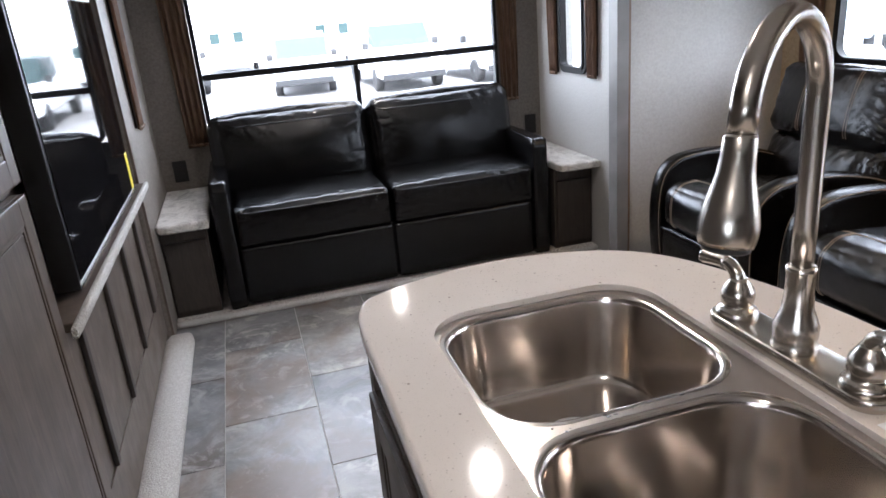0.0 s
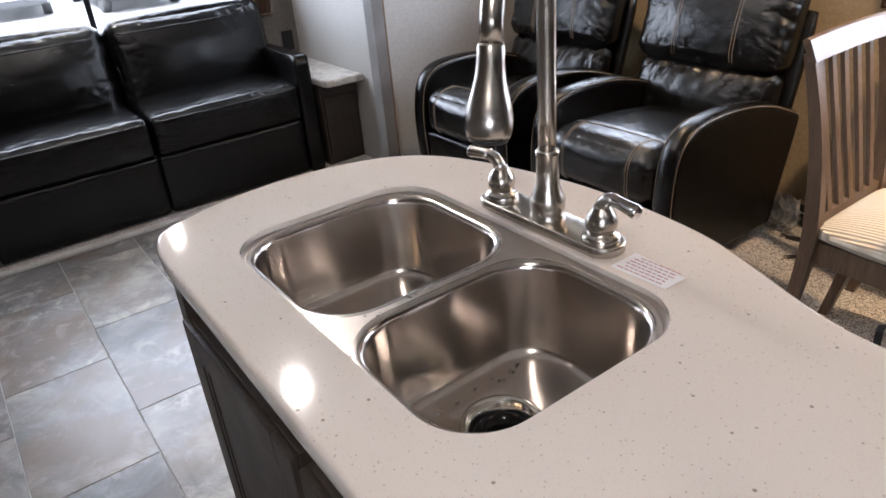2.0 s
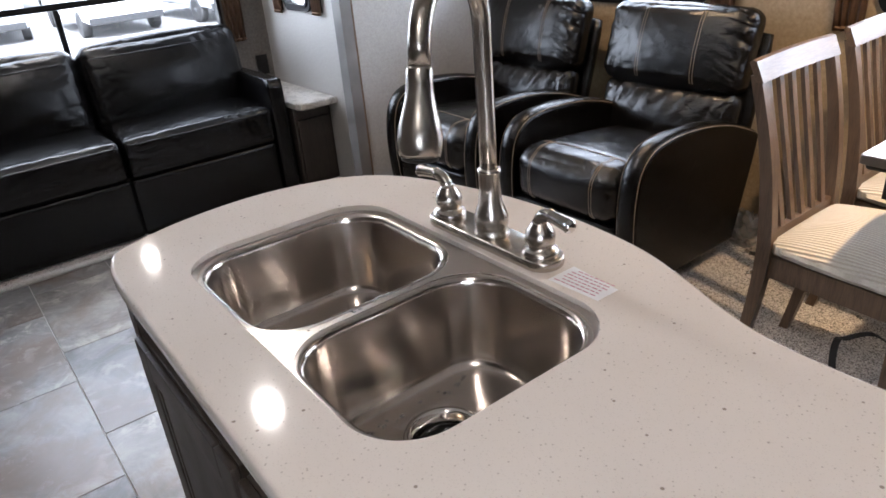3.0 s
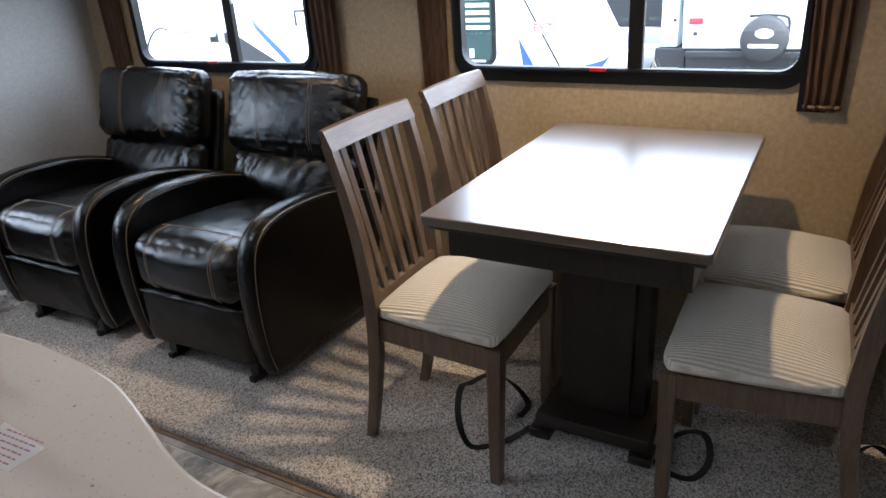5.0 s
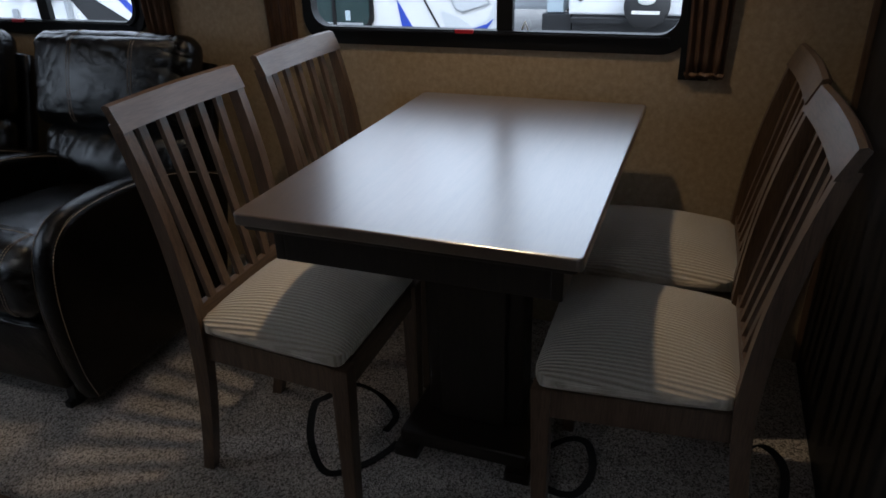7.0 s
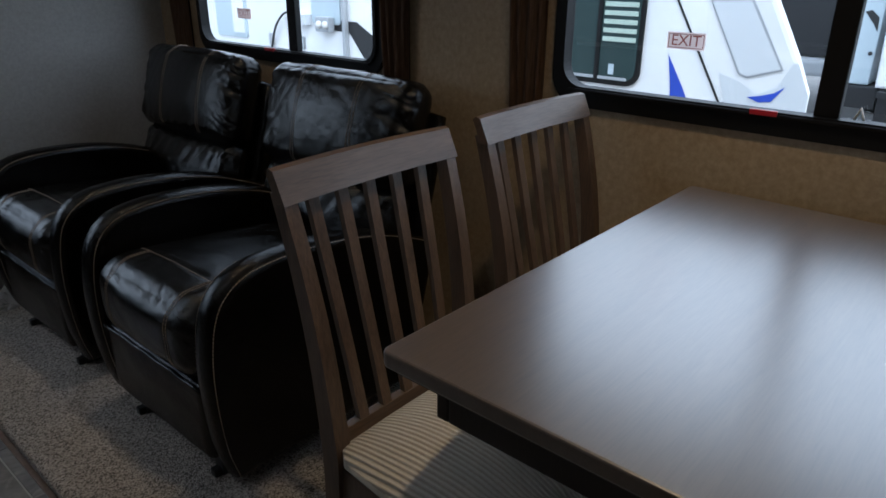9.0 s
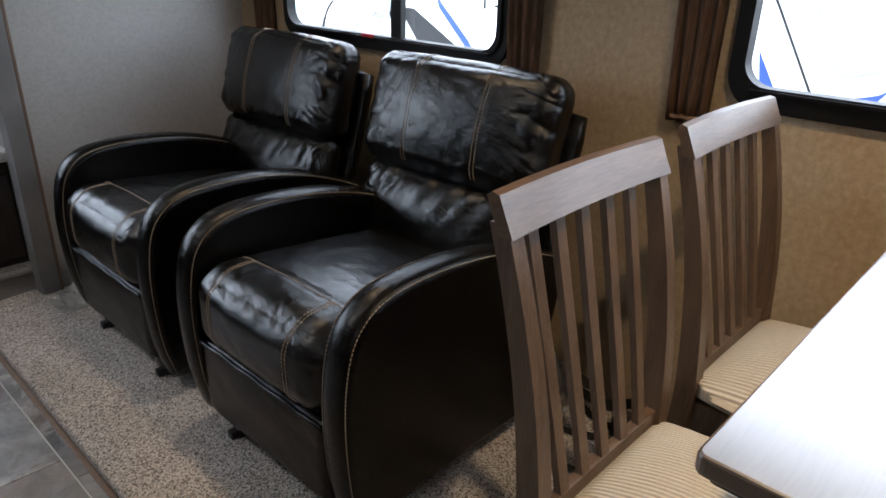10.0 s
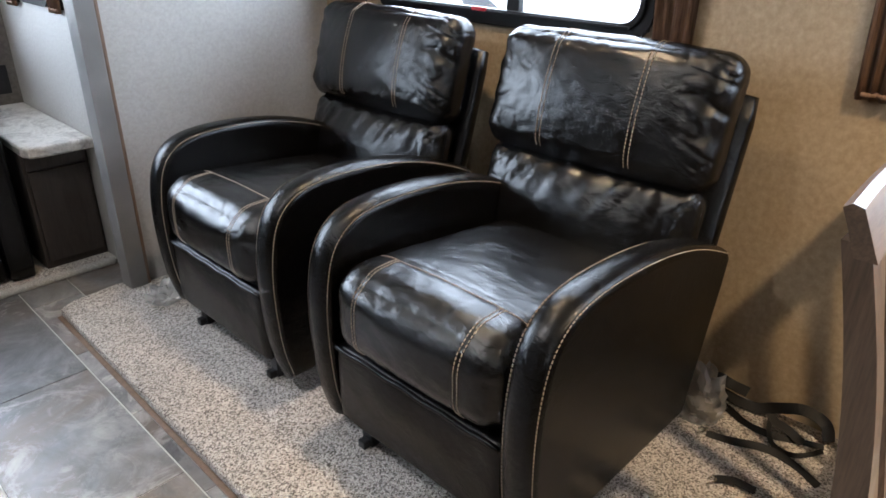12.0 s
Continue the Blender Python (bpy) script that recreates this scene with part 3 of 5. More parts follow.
# ---- windows ----
def window(name, mid, turn, w, h, label, mullions=(), bars=(), r=0.055, rim=0.036, sill=0.0):
    """A black-framed window; local x along the wall, y up, z into the room."""
    ob = new(name)
    ob.matrix_basis = Matrix.Translation(mid) @ turn
    tagged(ob, label, "window", "", "structure")
    o = rounded(-w / 2 - rim, w / 2 + rim, -h / 2 - rim - sill, h / 2 + rim, r + rim * 0.7)
    i = rounded(-w / 2, w / 2, -h / 2, h / 2, r)
    bm = ring_plate(o, i, -0.016, 0.014)
    ring_plate(rounded(-w / 2 - 0.014, w / 2 + 0.014, -h / 2 - 0.014, h / 2 + 0.014, r + 0.01), i, 0.014, 0.022, bm)
    part("window_frame", bm, FRAME_BLACK, ob)
    edges = [-w / 2, *mullions, w / 2]
    for m in mullions:
        part("mullion", box(m - 0.024, m + 0.024, -h / 2, h / 2, -0.014, 0.010, 0.004), FRAME_BLACK, ob)
    for a, b, y in bars:
        part("crossbar", box(a, b, y - 0.016, y + 0.016, -0.014, 0.010, 0.004), FRAME_BLACK, ob)
    if sill:
        part("track", box(-w / 2 + 0.02, w / 2 - 0.02, -h / 2 - 0.012, -h / 2 - 0.004, 0.0235, 0.028, 0.002), FRAME_BLACK, ob)
    for n, (a, b) in enumerate(zip(edges, edges[1:])):
        g = part("pane", box(a, b, -h / 2, h / 2, -0.008 - 0.004 * n, -0.005 - 0.004 * n), GLASS, ob)
        g.visible_shadow = False
    return ob


TO_X = Matrix(((0, 0, -1, 0), (-1, 0, 0, 0), (0, 1, 0, 0), (0, 0, 0, 1)))   # window on the slide-out wall: local x runs to -y
TO_Y = Matrix(((1, 0, 0, 0), (0, 0, -1, 0), (0, 1, 0, 0), (0, 0, 0, 1)))    # window on the rear wall
TO_LEFT = Matrix(((0, 0, 1, 0), (1, 0, 0, 0), (0, 1, 0, 0), (0, 0, 0, 1)))  # added window on the galley wall
win_1 = window("window_1", (SLIDE, 2.565, 1.232), TO_X, 1.0, 0.52, "black-framed sliding window above the recliners", mullions=(0.075,), sill=0.012)
win_2 = window("window_2", (SLIDE, 0.82, 1.243), TO_X, 1.09, 0.53, "black-framed sliding window above the dinette table", mullions=(0.07,), sill=0.016)
win_3 = window("window_3", (1.14, REAR, 1.30), TO_Y, 1.64, 0.95, "large black-framed rear window with a crossbar behind the sofa", bars=((-0.82, 0.82, -0.225),), r=0.03, rim=0.022)
part("mullion", box(-0.016, 0.012, -0.475, -0.242, -0.0135, 0.009, 0.004), FRAME_BLACK, win_3)
win_4 = window("window_4", (SIDE, 3.975, 1.335), TO_X, 0.24, 0.74, "narrow black-framed window beside the end table", r=0.03)
# Window added out of view, only to let daylight in from the galley.
fill_win = window("window_5", (-0.56, -1.0, 1.35), TO_LEFT, 1.16, 0.54, "black-framed window added out of view to light the galley side", mullions=(0.0,))
# slim locking bar and red latch on each slider
for win, ly, lx in ((win_1, -0.262, -0.042), (win_2, -0.268, -0.045)):
    part("latch", box(lx - 0.028, lx + 0.028, ly - 0.006, ly + 0.006, 0.022, 0.032, 0.003), RED, win, "red latch")
part("latch", box(0.105, 0.117, -0.02, 0.12, 0.010, 0.016, 0.003), WHITE_PLASTIC, win_1, "white pull strip")
part("pull_tab", tube([(0.122, -0.262, 0.012), (0.131, -0.238, 0.012), (0.140, -0.262, 0.012)], 0.0028, 6), WHITE_PLASTIC, win_2, "white A-shaped tab")
part("latch", box(0.10, 0.110, -0.02, 0.12, 0.010, 0.016, 0.003), WHITE_PLASTIC, win_2, "white pull strip")


def lettering(text, size, mat, parent, m, name="lettering", label=""):
    cu = bpy.data.curves.new(name, "FONT")
    cu.body, cu.size, cu.align_x, cu.align_y, cu.extrude = text, size, "CENTER", "CENTER", 0.0004
    tmp = bpy.data.objects.new(name, cu)
    scene.collection.objects.link(tmp)
    bpy.context.view_layer.update()
    me = bpy.data.meshes.new_from_object(tmp.evaluated_get(bpy.context.evaluated_depsgraph_get()))
    bpy.data.objects.remove(tmp)
    me.materials.clear()
    me.materials.append(mat)
    ob = new(name, me)
    ob.parent = parent
    ob.matrix_basis = m
    return tagged(ob, label)


def exit_sign(place, w, h):
    s = thing("exit_sign", (0, 0, 0), "small pale sign with red EXIT letters stuck on the window glass", "sign", "window signs")
    s.matrix_basis = Matrix.Translation(place) @ TO_X
    part("plate", box(-w / 2, w / 2, -h / 2, h / 2, 0, 0.001), EXIT_PAPER, s)
    part("border", ring_plate(rounded(-w / 2 + 0.003, w / 2 - 0.003, -h / 2 + 0.003, h / 2 - 0.003, 0.001), rounded(-w / 2 + 0.0045, w / 2 - 0.0045, -h / 2 + 0.0045, h / 2 - 0.0045, 0.001), 0.001, 0.0014), EXIT_RED, s)
    lettering("EXIT", h * 0.92, EXIT_RED, s, pose(0, 0, 0.0012))
    return s


EXIT_PAPER = glass("frosted_sticker", (0.80, 0.62, 0.58), 0.55)
EXIT_RED = Mat("exit_red", (0.36, 0.09, 0.07), 0.5).m
exit_sign((SLIDE + 0.004, 1.066, 1.104), 0.088, 0.037)
exit_sign((SLIDE + 0.004, 2.795, 1.084), 0.088, 0.037)


# ---- curtains ----
def drape(name, place, turn, width, z0, z1, folds, label, edge=0, depth=0.022):
    """A gathered curtain panel hanging flat against the wall; local x along the wall."""
    ob = thing(name, place, label, "curtain", "window curtains", turn=turn)
    n, rows, own = folds * 8, 14, bmesh.new()
    grid = []
    for j in range(rows + 1):
        v = j / rows
        z = z0 + (z1 - z0) * v
        gather = 1 - 0.22 * (1 - v) ** 3
        line = []
        for i in range(n + 1):
            s = i / n
            x = (s - 0.5) * width * gather + 0.003 * math.sin(5 * v + 9 * s)
            y = depth * (0.5 + 0.5 * math.sin(2 * math.pi * folds * s + 0.6 * math.sin(3 * v))) * (0.75 + 0.25 * v) + 0.012
            line.append(own.verts.new((x, -y, z)))
        grid.append(line)
    for a, b in zip(grid, grid[1:]):
        for i in range(n):
            own.faces.new((a[i], a[i + 1], b[i + 1], b[i]))
    bmesh.ops.solidify(own, geom=own.faces[:], thickness=0.002)
    part("panel", smooth(own), CURTAIN, ob)
    hem = tube([(x * width * 0.40, -0.022 - 0.006 * math.sin(x * 9), z0 + 0.012) for x in [i / 8 - 1 for i in range(17)]], 0.006, 8)
    part("hem", hem, CURTAIN, ob, "gathered hem")
    part("backing", box(-width * 0.32 + edge * width * 0.22, width * 0.32 + edge * width * 0.22, -0.009, -0.001, z0 + (0.012 if not edge else -0.006), z1), FRAME_BLACK, ob, "dark backing strip")
    return ob


CURTAIN_LABEL = "copper-brown gathered curtain panel beside the window"
drape("curtain", (SLIDE, 1.966, 0), -90, 0.135, 0.90, 1.62, 4, CURTAIN_LABEL)
drape("curtain", (SLIDE, 3.22, 0), -90, 0.15, 0.90, 1.62, 4, CURTAIN_LABEL)
drape("curtain", (SLIDE, 1.478, 0), -90, 0.13, 0.875, 1.62, 4, CURTAIN_LABEL)
drape("curtain", (SLIDE, 0.200, 0), -90, 0.120, 0.868, 1.62, 4, CURTAIN_LABEL, -1)
drape("curtain", (0.235, REAR, 0), 0, 0.13, 0.72, 1.85, 4, CURTAIN_LABEL)
drape("curtain", (2.045, REAR, 0), 0, 0.13, 0.76, 1.85, 4, CURTAIN_LABEL)
drape("curtain", (SIDE, 3.745, 0), -90, 0.11, 0.92, 1.80, 3, CURTAIN_LABEL)
drape("curtain", (SIDE, 4.20, 0), -90, 0.11, 0.91, 1.80, 3, CURTAIN_LABEL)
drape("curtain", (0.02, 3.90, 0), 90, 0.16, 0.92, 1.80, 4, CURTAIN_LABEL)


# ---- ceiling lamps ----
def ceiling_lamp(x, y, z, watts, colour, spread=150):
    ob = thing("ceiling_lamp", (x, y, z), "round lit LED lamp with a white rim on the ceiling, inferred or added as fill", "lamp", "ceiling lamps")
    part("rim", lathe([(0.064, 0.0), (0.064, -0.006), (0.056, -0.013), (0.0365, -0.016)], 32), WHITE_PLASTIC, ob)
    part("lens", lathe([(0.036, -0.0165), (0.033, -0.021), (0.015, -0.024)], 32), LAMP_LENS, ob, "glowing frosted lens")
    ceiling_bulb("lamp_light", x, y, z - 0.030, watts, colour, 0.058, spread)
    return ob


for x, y, z, f, tone in LAMPS:
    ceiling_lamp(x, y, z, LAMP_W * f, tone, 118 if tone is WARM_LED else 150)

# ---- island with worktop, sink and tap ----
def raised_door(w, h, mat_frame, mat_panel, parent, m, handle=False, name="door"):
    """A framed cabinet door with a raised centre panel; local x across, z up, front towards -y."""
    d = part(name, box(0, w, 0, 0.018, 0, h, 0.003), mat_panel, parent)
    d.matrix_basis = m
    s = 0.055
    for nm, (x0, x1, z0, z1) in (("stile", (0, s, 0, h)), ("stile", (w - s, w, 0, h)), ("rail", (s, w - s, 0, s)), ("rail", (s, w - s, h - s, h))):
        part(nm, box(x0, x1, -0.0115, -0.0005, z0, z1, 0.004), mat_frame, d)
    own = box(s + 0.012, w - s - 0.012, -0.007, -0.0004, s + 0.012, h - s - 0.012, 0.006)
    part("panel", own, mat_panel, d)
    part("bead", ring_plate([(x, z) for x, z in rounded(s, w - s, s, h - s, 0.001, 1)], [(x, z) for x, z in rounded(s + 0.009, w - s - 0.009, s + 0.009, h - s - 0.009, 0.001, 1)], 0.0, 0.008), mat_frame, d).matrix_basis = pose(0, -0.0005, 0, 90)
    return d


island = thing("kitchen_island", (0, 0, 0), "brown wood island cabinet with framed raised-panel doors, its shade put into the colour", "cabinet")
for nm, b in (("side_panel", (0.625, 0.641, 0.40, 1.418, 0.08, 0.858)), ("side_panel", (1.084, 1.10, 0.40, 1.418, 0.08, 0.858)), ("rear_panel", (0.6415, 1.0835, 0.40, 0.416, 0.08, 0.858)), ("front_panel", (0.6415, 1.0835, 1.402, 1.418, 0.08, 0.858)), ("floor_panel", (0.6415, 1.0835, 0.4165, 1.4015, 0.081, 0.097))):
    part(nm, box(*b, 0.002), ISLAND_WOOD, island)
part("plinth", box(0.66, 1.07, 0.41, 1.388, 0.0, 0.08), DARK_WOOD, island)
for y1, w in ((1.388, 0.385), (0.983, 0.385), (0.578, 0.170)):
    raised_door(w, 0.70, ISLAND_WOOD, ISLAND_WOOD, island, pose(0.606, y1, 0.11, 0, 0, -90))
part("corner_post", box(0.605, 0.632, 1.392, 1.430, 0.08, 0.858, 0.004), ISLAND_WOOD, island)
part("end_panel", box(0.66, 1.07, 1.4185, 1.430, 0.12, 0.82, 0.004), ISLAND_WOOD, island)

edge_line = [(0.591, 0.372), (0.590, 0.45), (0.594, 0.95), (0.598, 1.30), (0.600, 1.42), (0.607, 1.48), (0.628, 1.526), (0.680, 1.553), (0.745, 1.574), (0.83, 1.588), (0.92, 1.588), (1.015, 1.568),
             (1.085, 1.537), (1.139, 1.489), (1.178, 1.42), (1.212, 1.31), (1.233, 1.20), (1.239, 1.09), (1.232, 0.98), (1.217, 0.895), (1.186, 0.81), (1.156, 0.738), (1.137, 0.675), (1.131, 0.60), (1.133, 0.45), (1.133, 0.372)]
outer = [(p.x, p.y) for p in curve([(x, y, 0) for x, y in edge_line], 6)]
CUT = (0.688, 1.048, 0.796, 1.410)
cut = rounded(*CUT, 0.085, 12)
# worktop: rounded outer rim, and the sink's opening cut through it
own = bmesh.new()


def ring(points, z):
    return [own.verts.new((x, y, z)) for x, y in points]


def inset(points, d):
    n, out = len(points), []
    for i in range(n):
        a, b, c = Vector(points[i - 1]), Vector(points[i]), Vector(points[(i + 1) % n])
        t = ((b - a).normalized() + (c - b).normalized()).normalized()
        out.append((b.x + t.y * d, b.y - t.x * d))
    return out


def stitch_rings(a, b):
    n = len(a)
    for i in range(n):
        own.faces.new((a[i], a[(i + 1) % n], b[(i + 1) % n], b[i]))


Z0, Z1 = 0.862, 0.900
profile_out = [(0.012, Z0), (0.003, Z0 + 0.003), (0.0, Z0 + 0.010), (0.0, Z1 - 0.006), (0.0018, Z1 - 0.0018), (0.006, Z1)]
loops_out = [ring(inset(outer, d), z) for d, z in profile_out]
for a, b in zip(loops_out, loops_out[1:]):
    stitch_rings(a, b)
profile_in = [(0.003, Z1), (0.0, Z1 - 0.003), (0.0, Z1 - 0.011), (-0.003, Z1 - 0.0135)]
loops_in = [ring(inset(cut, -d), z) for d, z in profile_in]
for a, b in zip(loops_in, loops_in[1:]):
    stitch_rings(a, b)
for lo, li in ((loops_out[-1], loops_in[0]), (loops_out[0], loops_in[-1])):
    es = []
    for line in (lo, li):
        for i in range(len(line)):
            e = own.edges.get((line[i], line[(i + 1) % len(line)]))
            es.append(e)
    bmesh.ops.triangle_fill(own, edges=es, use_beauty=True)
bmesh.ops.recalc_face_normals(own, faces=own.faces[:])
for f in own.faces:
    f.smooth = abs(f.normal.z) < 0.98
tagged(part("worktop", own, QUARTZ), "cream speckled solid-surface worktop with a rounded bowed edge", "worktop")


# sink: two steel bowls below one flange
SINK_Z = 0.8870


def bowl(rect, r, depth, drain):
    """One pressed bowl: rolled lip, steep walls, rounded floor that falls to the drain."""
    global own
    own = bmesh.new()
    x0, x1, y0, y1 = rect
    rows = [(-0.008, 0.0), (-0.003, 0.0006), (0.0, -0.0003), (0.003, -0.003), (0.005, -0.009), (0.0053, -0.013), (0.0143, -depth + 0.029), (0.0145, -depth + 0.026), (0.016, -depth + 0.015), (0.0195, -depth + 0.0075), (0.026, -depth + 0.0025), (0.035, -depth + 0.0003), (0.055, -depth - 0.001)]
    loops = []
    for d, z in rows:
        loops.append(ring(rounded(x0 + d, x1 - d, y0 + d, y1 - d, max(0.02, r - d * 0.5), 10), SINK_Z + z))
    for a, b in zip(loops, loops[1:]):
        stitch_rings(b, a)
    # floor, drawn in to the drain's rim
    base = [v.co.copy() for v in loops[-1]]
    prev = loops[-1]
    for s in (0.4, 0.75, 1.0):
        cur = []
        for p in base:
            a = math.atan2(p.y - drain[1], p.x - drain[0])
            rimp = Vector((drain[0] + 0.052 * math.cos(a), drain[1] + 0.052 * math.sin(a), SINK_Z - depth - 0.006))
            cur.append(own.verts.new(p.lerp(rimp, s)))
        stitch_rings(cur, prev)
        prev = cur
    bmesh.ops.recalc_face_normals(own, faces=own.faces[:])
    return smooth(own)


sink = thing("sink", (0, 0, 0), "undermounted stainless steel double-bowl sink with water drops", "sink")
FAR_BOWL, NEAR_BOWL = (0.704, 1.032, 1.098, 1.400), (0.702, 1.032, 0.808, 1.072)
part("bowl", bowl(FAR_BOWL, 0.085, 0.147, (0.872, 1.255)), STEEL, sink)
part("bowl", bowl(NEAR_BOWL, 0.085, 0.147, (0.864, 0.952)), STEEL, sink)
own = bmesh.new()
for rect, ya, yb in ((FAR_BOWL, 1.085, 1.45), (NEAR_BOWL, 0.76, 1.085)):
    # each half: the outline moved out from the bowl's mouth to the half's border, point by point
    mouth = rounded(rect[0] - 0.008, rect[1] + 0.008, rect[2] - 0.008, rect[3] + 0.008, 0.089, 10)
    cx, cy = (rect[0] + rect[1]) / 2, (rect[2] + rect[3]) / 2
    border = []
    for x, y in mouth:
        dx, dy = x - cx, y - cy
        grow = min((0.42 / 2 + 0.02) / max(abs(dx), 1e-6), ((yb - cy) if dy > 0 else (cy - ya)) / max(abs(dy), 1e-6))
        border.append((cx + dx * grow, cy + dy * grow))
    stitch_rings(ring(mouth, SINK_Z), ring(border, SINK_Z))
bmesh.ops.recalc_face_normals(own, faces=own.faces[:])
part("flange", own, FLANGE_STEEL, sink)
for (x, y), z in (((0.872, 1.255), SINK_Z - 0.147 - 0.006), ((0.864, 0.952), SINK_Z - 0.147 - 0.006)):
    d = part("drain", moved(lathe([(0.006, -0.034), (0.050, -0.032), (0.057, -0.004), (0.0565, 0.003), (0.052, 0.0045), (0.047, 0.002), (0.043, -0.010), (0.037, -0.024), (0.006, -0.026)], 36), pose(x, y, z)), CHROME, sink, "chrome drain basket")
    part("strainer", moved(lathe([(0.0405, -0.023), (0.0405, -0.0125), (0.0385, -0.0105), (0.0365, -0.012), (0.035, -0.020), (0.012, -0.021), (0.011, -0.014), (0.004, -0.013)], 32), pose(x, y, z)), WET_BLACK, d)
# drops of water on the divide and the near bowl's floor
random.seed(11)
own = bmesh.new()
for i in range(34):
    if i < 9:
        x, y, z = random.uniform(0.74, 0.93), random.uniform(1.079, 1.092), SINK_Z + 0.0002
    else:
        x, y, z = random.uniform(0.77, 0.96), random.uniform(1.012, 1.028), SINK_Z - 0.147 + 0.0003
    r = random.uniform(0.0008, 0.0021)
    blob = lathe([(r, 0), (r * 0.85, r * 0.35), (r * 0.4, r * 0.55)], 8)
    moved(blob, pose(x, y, z) @ Matrix.Diagonal((random.uniform(1, 2.4), 1, 1, 1)))
    own = join(own, blob)
tagged(part("water_drops", own, glass("water", (0.95, 0.97, 1.0))), "small clear water drops in the sink", "water", "", "stuff")

tap = thing("kitchen_tap", (1.085, 1.093, 0.900), "brushed nickel high-arc pull-down kitchen tap with two lever handles", "tap")
deck = slab(rounded(-0.031, 0.031, -0.140, 0.140, 0.030, 10), 0.0, 0.016, 0.004)
part("deck_plate", smooth(deck), NICKEL, tap)
part("base_collar", moved(lathe([(0.027, 0.0), (0.027, 0.006), (0.0245, 0.010), (0.026, 0.018), (0.0265, 0.030), (0.023, 0.040), (0.0185, 0.052), (0.0165, 0.075), (0.016, 0.098), (0.0175, 0.101), (0.0175, 0.106), (0.013, 0.109)], 32), pose(0, 0, 0.014)), NICKEL, tap)
u = Vector((-0.86, -0.50, 0)).normalized()
R, TOP = 0.105, 0.322
arc = [Vector((0, 0, z)) for z in (0.11, 0.17, TOP - 0.005)]
for a in range(8, 169, 8):
    arc.append(Vector((0, 0, TOP)) + u * R * (1 - math.cos(radians(a))) + Vector((0, 0, 0.84 * R * math.sin(radians(a)))))
end_dir = (u * math.sin(radians(168)) + Vector((0, 0, math.cos(radians(168))))).normalized()
arc.append(arc[-1] + end_dir * 0.024)
part("spout", tube(arc, 0.0131, 20), NICKEL, tap)
h0 = arc[-1]
prof = [(0.0, 0.0135), (0.003, 0.0150), (0.018, 0.0155), (0.035, 0.0172), (0.052, 0.0212), (0.066, 0.0250), (0.078, 0.0270), (0.088, 0.0268), (0.096, 0.0250), (0.100, 0.0235)]
part("spray_head", tube([h0 + end_dir * d for d, r in prof], [r for d, r in prof], 28), NICKEL, tap)
part("spray_nozzle", tube([h0 + end_dir * d for d in (0.0995, 0.104, 0.106)], [0.0225, 0.021, 0.017], 24), BLACK_PLASTIC, tap)
for s in (-1, 1):
    hb = moved(lathe([(0.0265, 0), (0.027, 0.004), (0.0262, 0.009), (0.0225, 0.012), (0.0188, 0.0145), (0.0185, 0.0165), (0.0212, 0.021), (0.0222, 0.029), (0.0205, 0.038), (0.016, 0.045), (0.0125, 0.050), (0.0105, 0.054)], 32), pose(0, s * 0.105, 0.014))
    handle = part("handle", hb, NICKEL, tap)
    lv = curve([(0, s * 0.105, 0.058), (-0.001, s * 0.108, 0.071), (-0.002, s * 0.117, 0.080), (-0.003, s * 0.130, 0.0825), (-0.005, s * 0.148, 0.0815), (-0.007, s * 0.167, 0.080)], 6)
    thick = [0.0105, 0.0100, 0.0092, 0.0084, 0.0088, 0.0100]
    radii = [thick[min(5, i // 6)] + (thick[min(5, i // 6 + 1)] - thick[min(5, i // 6)]) * (i % 6) / 6 for i in range(len(lv))]
    part("lever", tube(lv, radii, 18), NICKEL, handle)
    part("ring", tube([Vector((-0.0028, s * 0.1275, 0.0824)), Vector((-0.0030, s * 0.1300, 0.0826))], [0.0100, 0.0100], 18), NICKEL, handle)
    part("tip", tube([Vector((-0.007, s * 0.1668, 0.080)), Vector((-0.0073, s * 0.1705, 0.0798)), Vector((-0.0076, s * 0.1740, 0.0796))], [0.0105, 0.0095, 0.005], 18), CHROME, handle)

note = thing("sticker", (1.084, 0.903, 0.9003), "white paper sticker with lines of pink print on the worktop", "sticker", turn=2)
part("paper", slab([(-0.026, -0.043), (0.014, -0.045), (0.026, 0.041), (-0.026, 0.043)], 0, 0.0006), WHITE_PAPER, note)
random.seed(5)
for i in range(6):
    x = -0.019 + 0.0075 * i
    own, y, stop = bmesh.new(), -0.036 + random.uniform(0, 0.005), random.uniform(0.018, 0.032)
    while y < stop:
        word = random.uniform(0.004, 0.010)
        box(x - 0.0010, x + 0.0010, y, y + word, 0.0006, 0.0008, bm=own)
        y += word + 0.0022
    part("print_line", own, PINK_INK, note)


# ---- dinette ----
table = thing("dining_table", (2.5125, 0.6455, CARPET_Z), "dark walnut rectangular pedestal dining table with a satin top", "table")
TZ = 0.816 - CARPET_Z
top = slab(rounded(-0.472, 0.472, -0.315, 0.315, 0.012, 4), TZ - 0.023, TZ, 0.0035, 2)
part("tabletop", top, TABLE_WOOD, table)
part("edge_moulding", slab(rounded(-0.460, 0.460, -0.305, 0.305, 0.01, 3), TZ - 0.036, TZ - 0.0235, 0.005, 2), TABLE_LEG_WOOD, table)
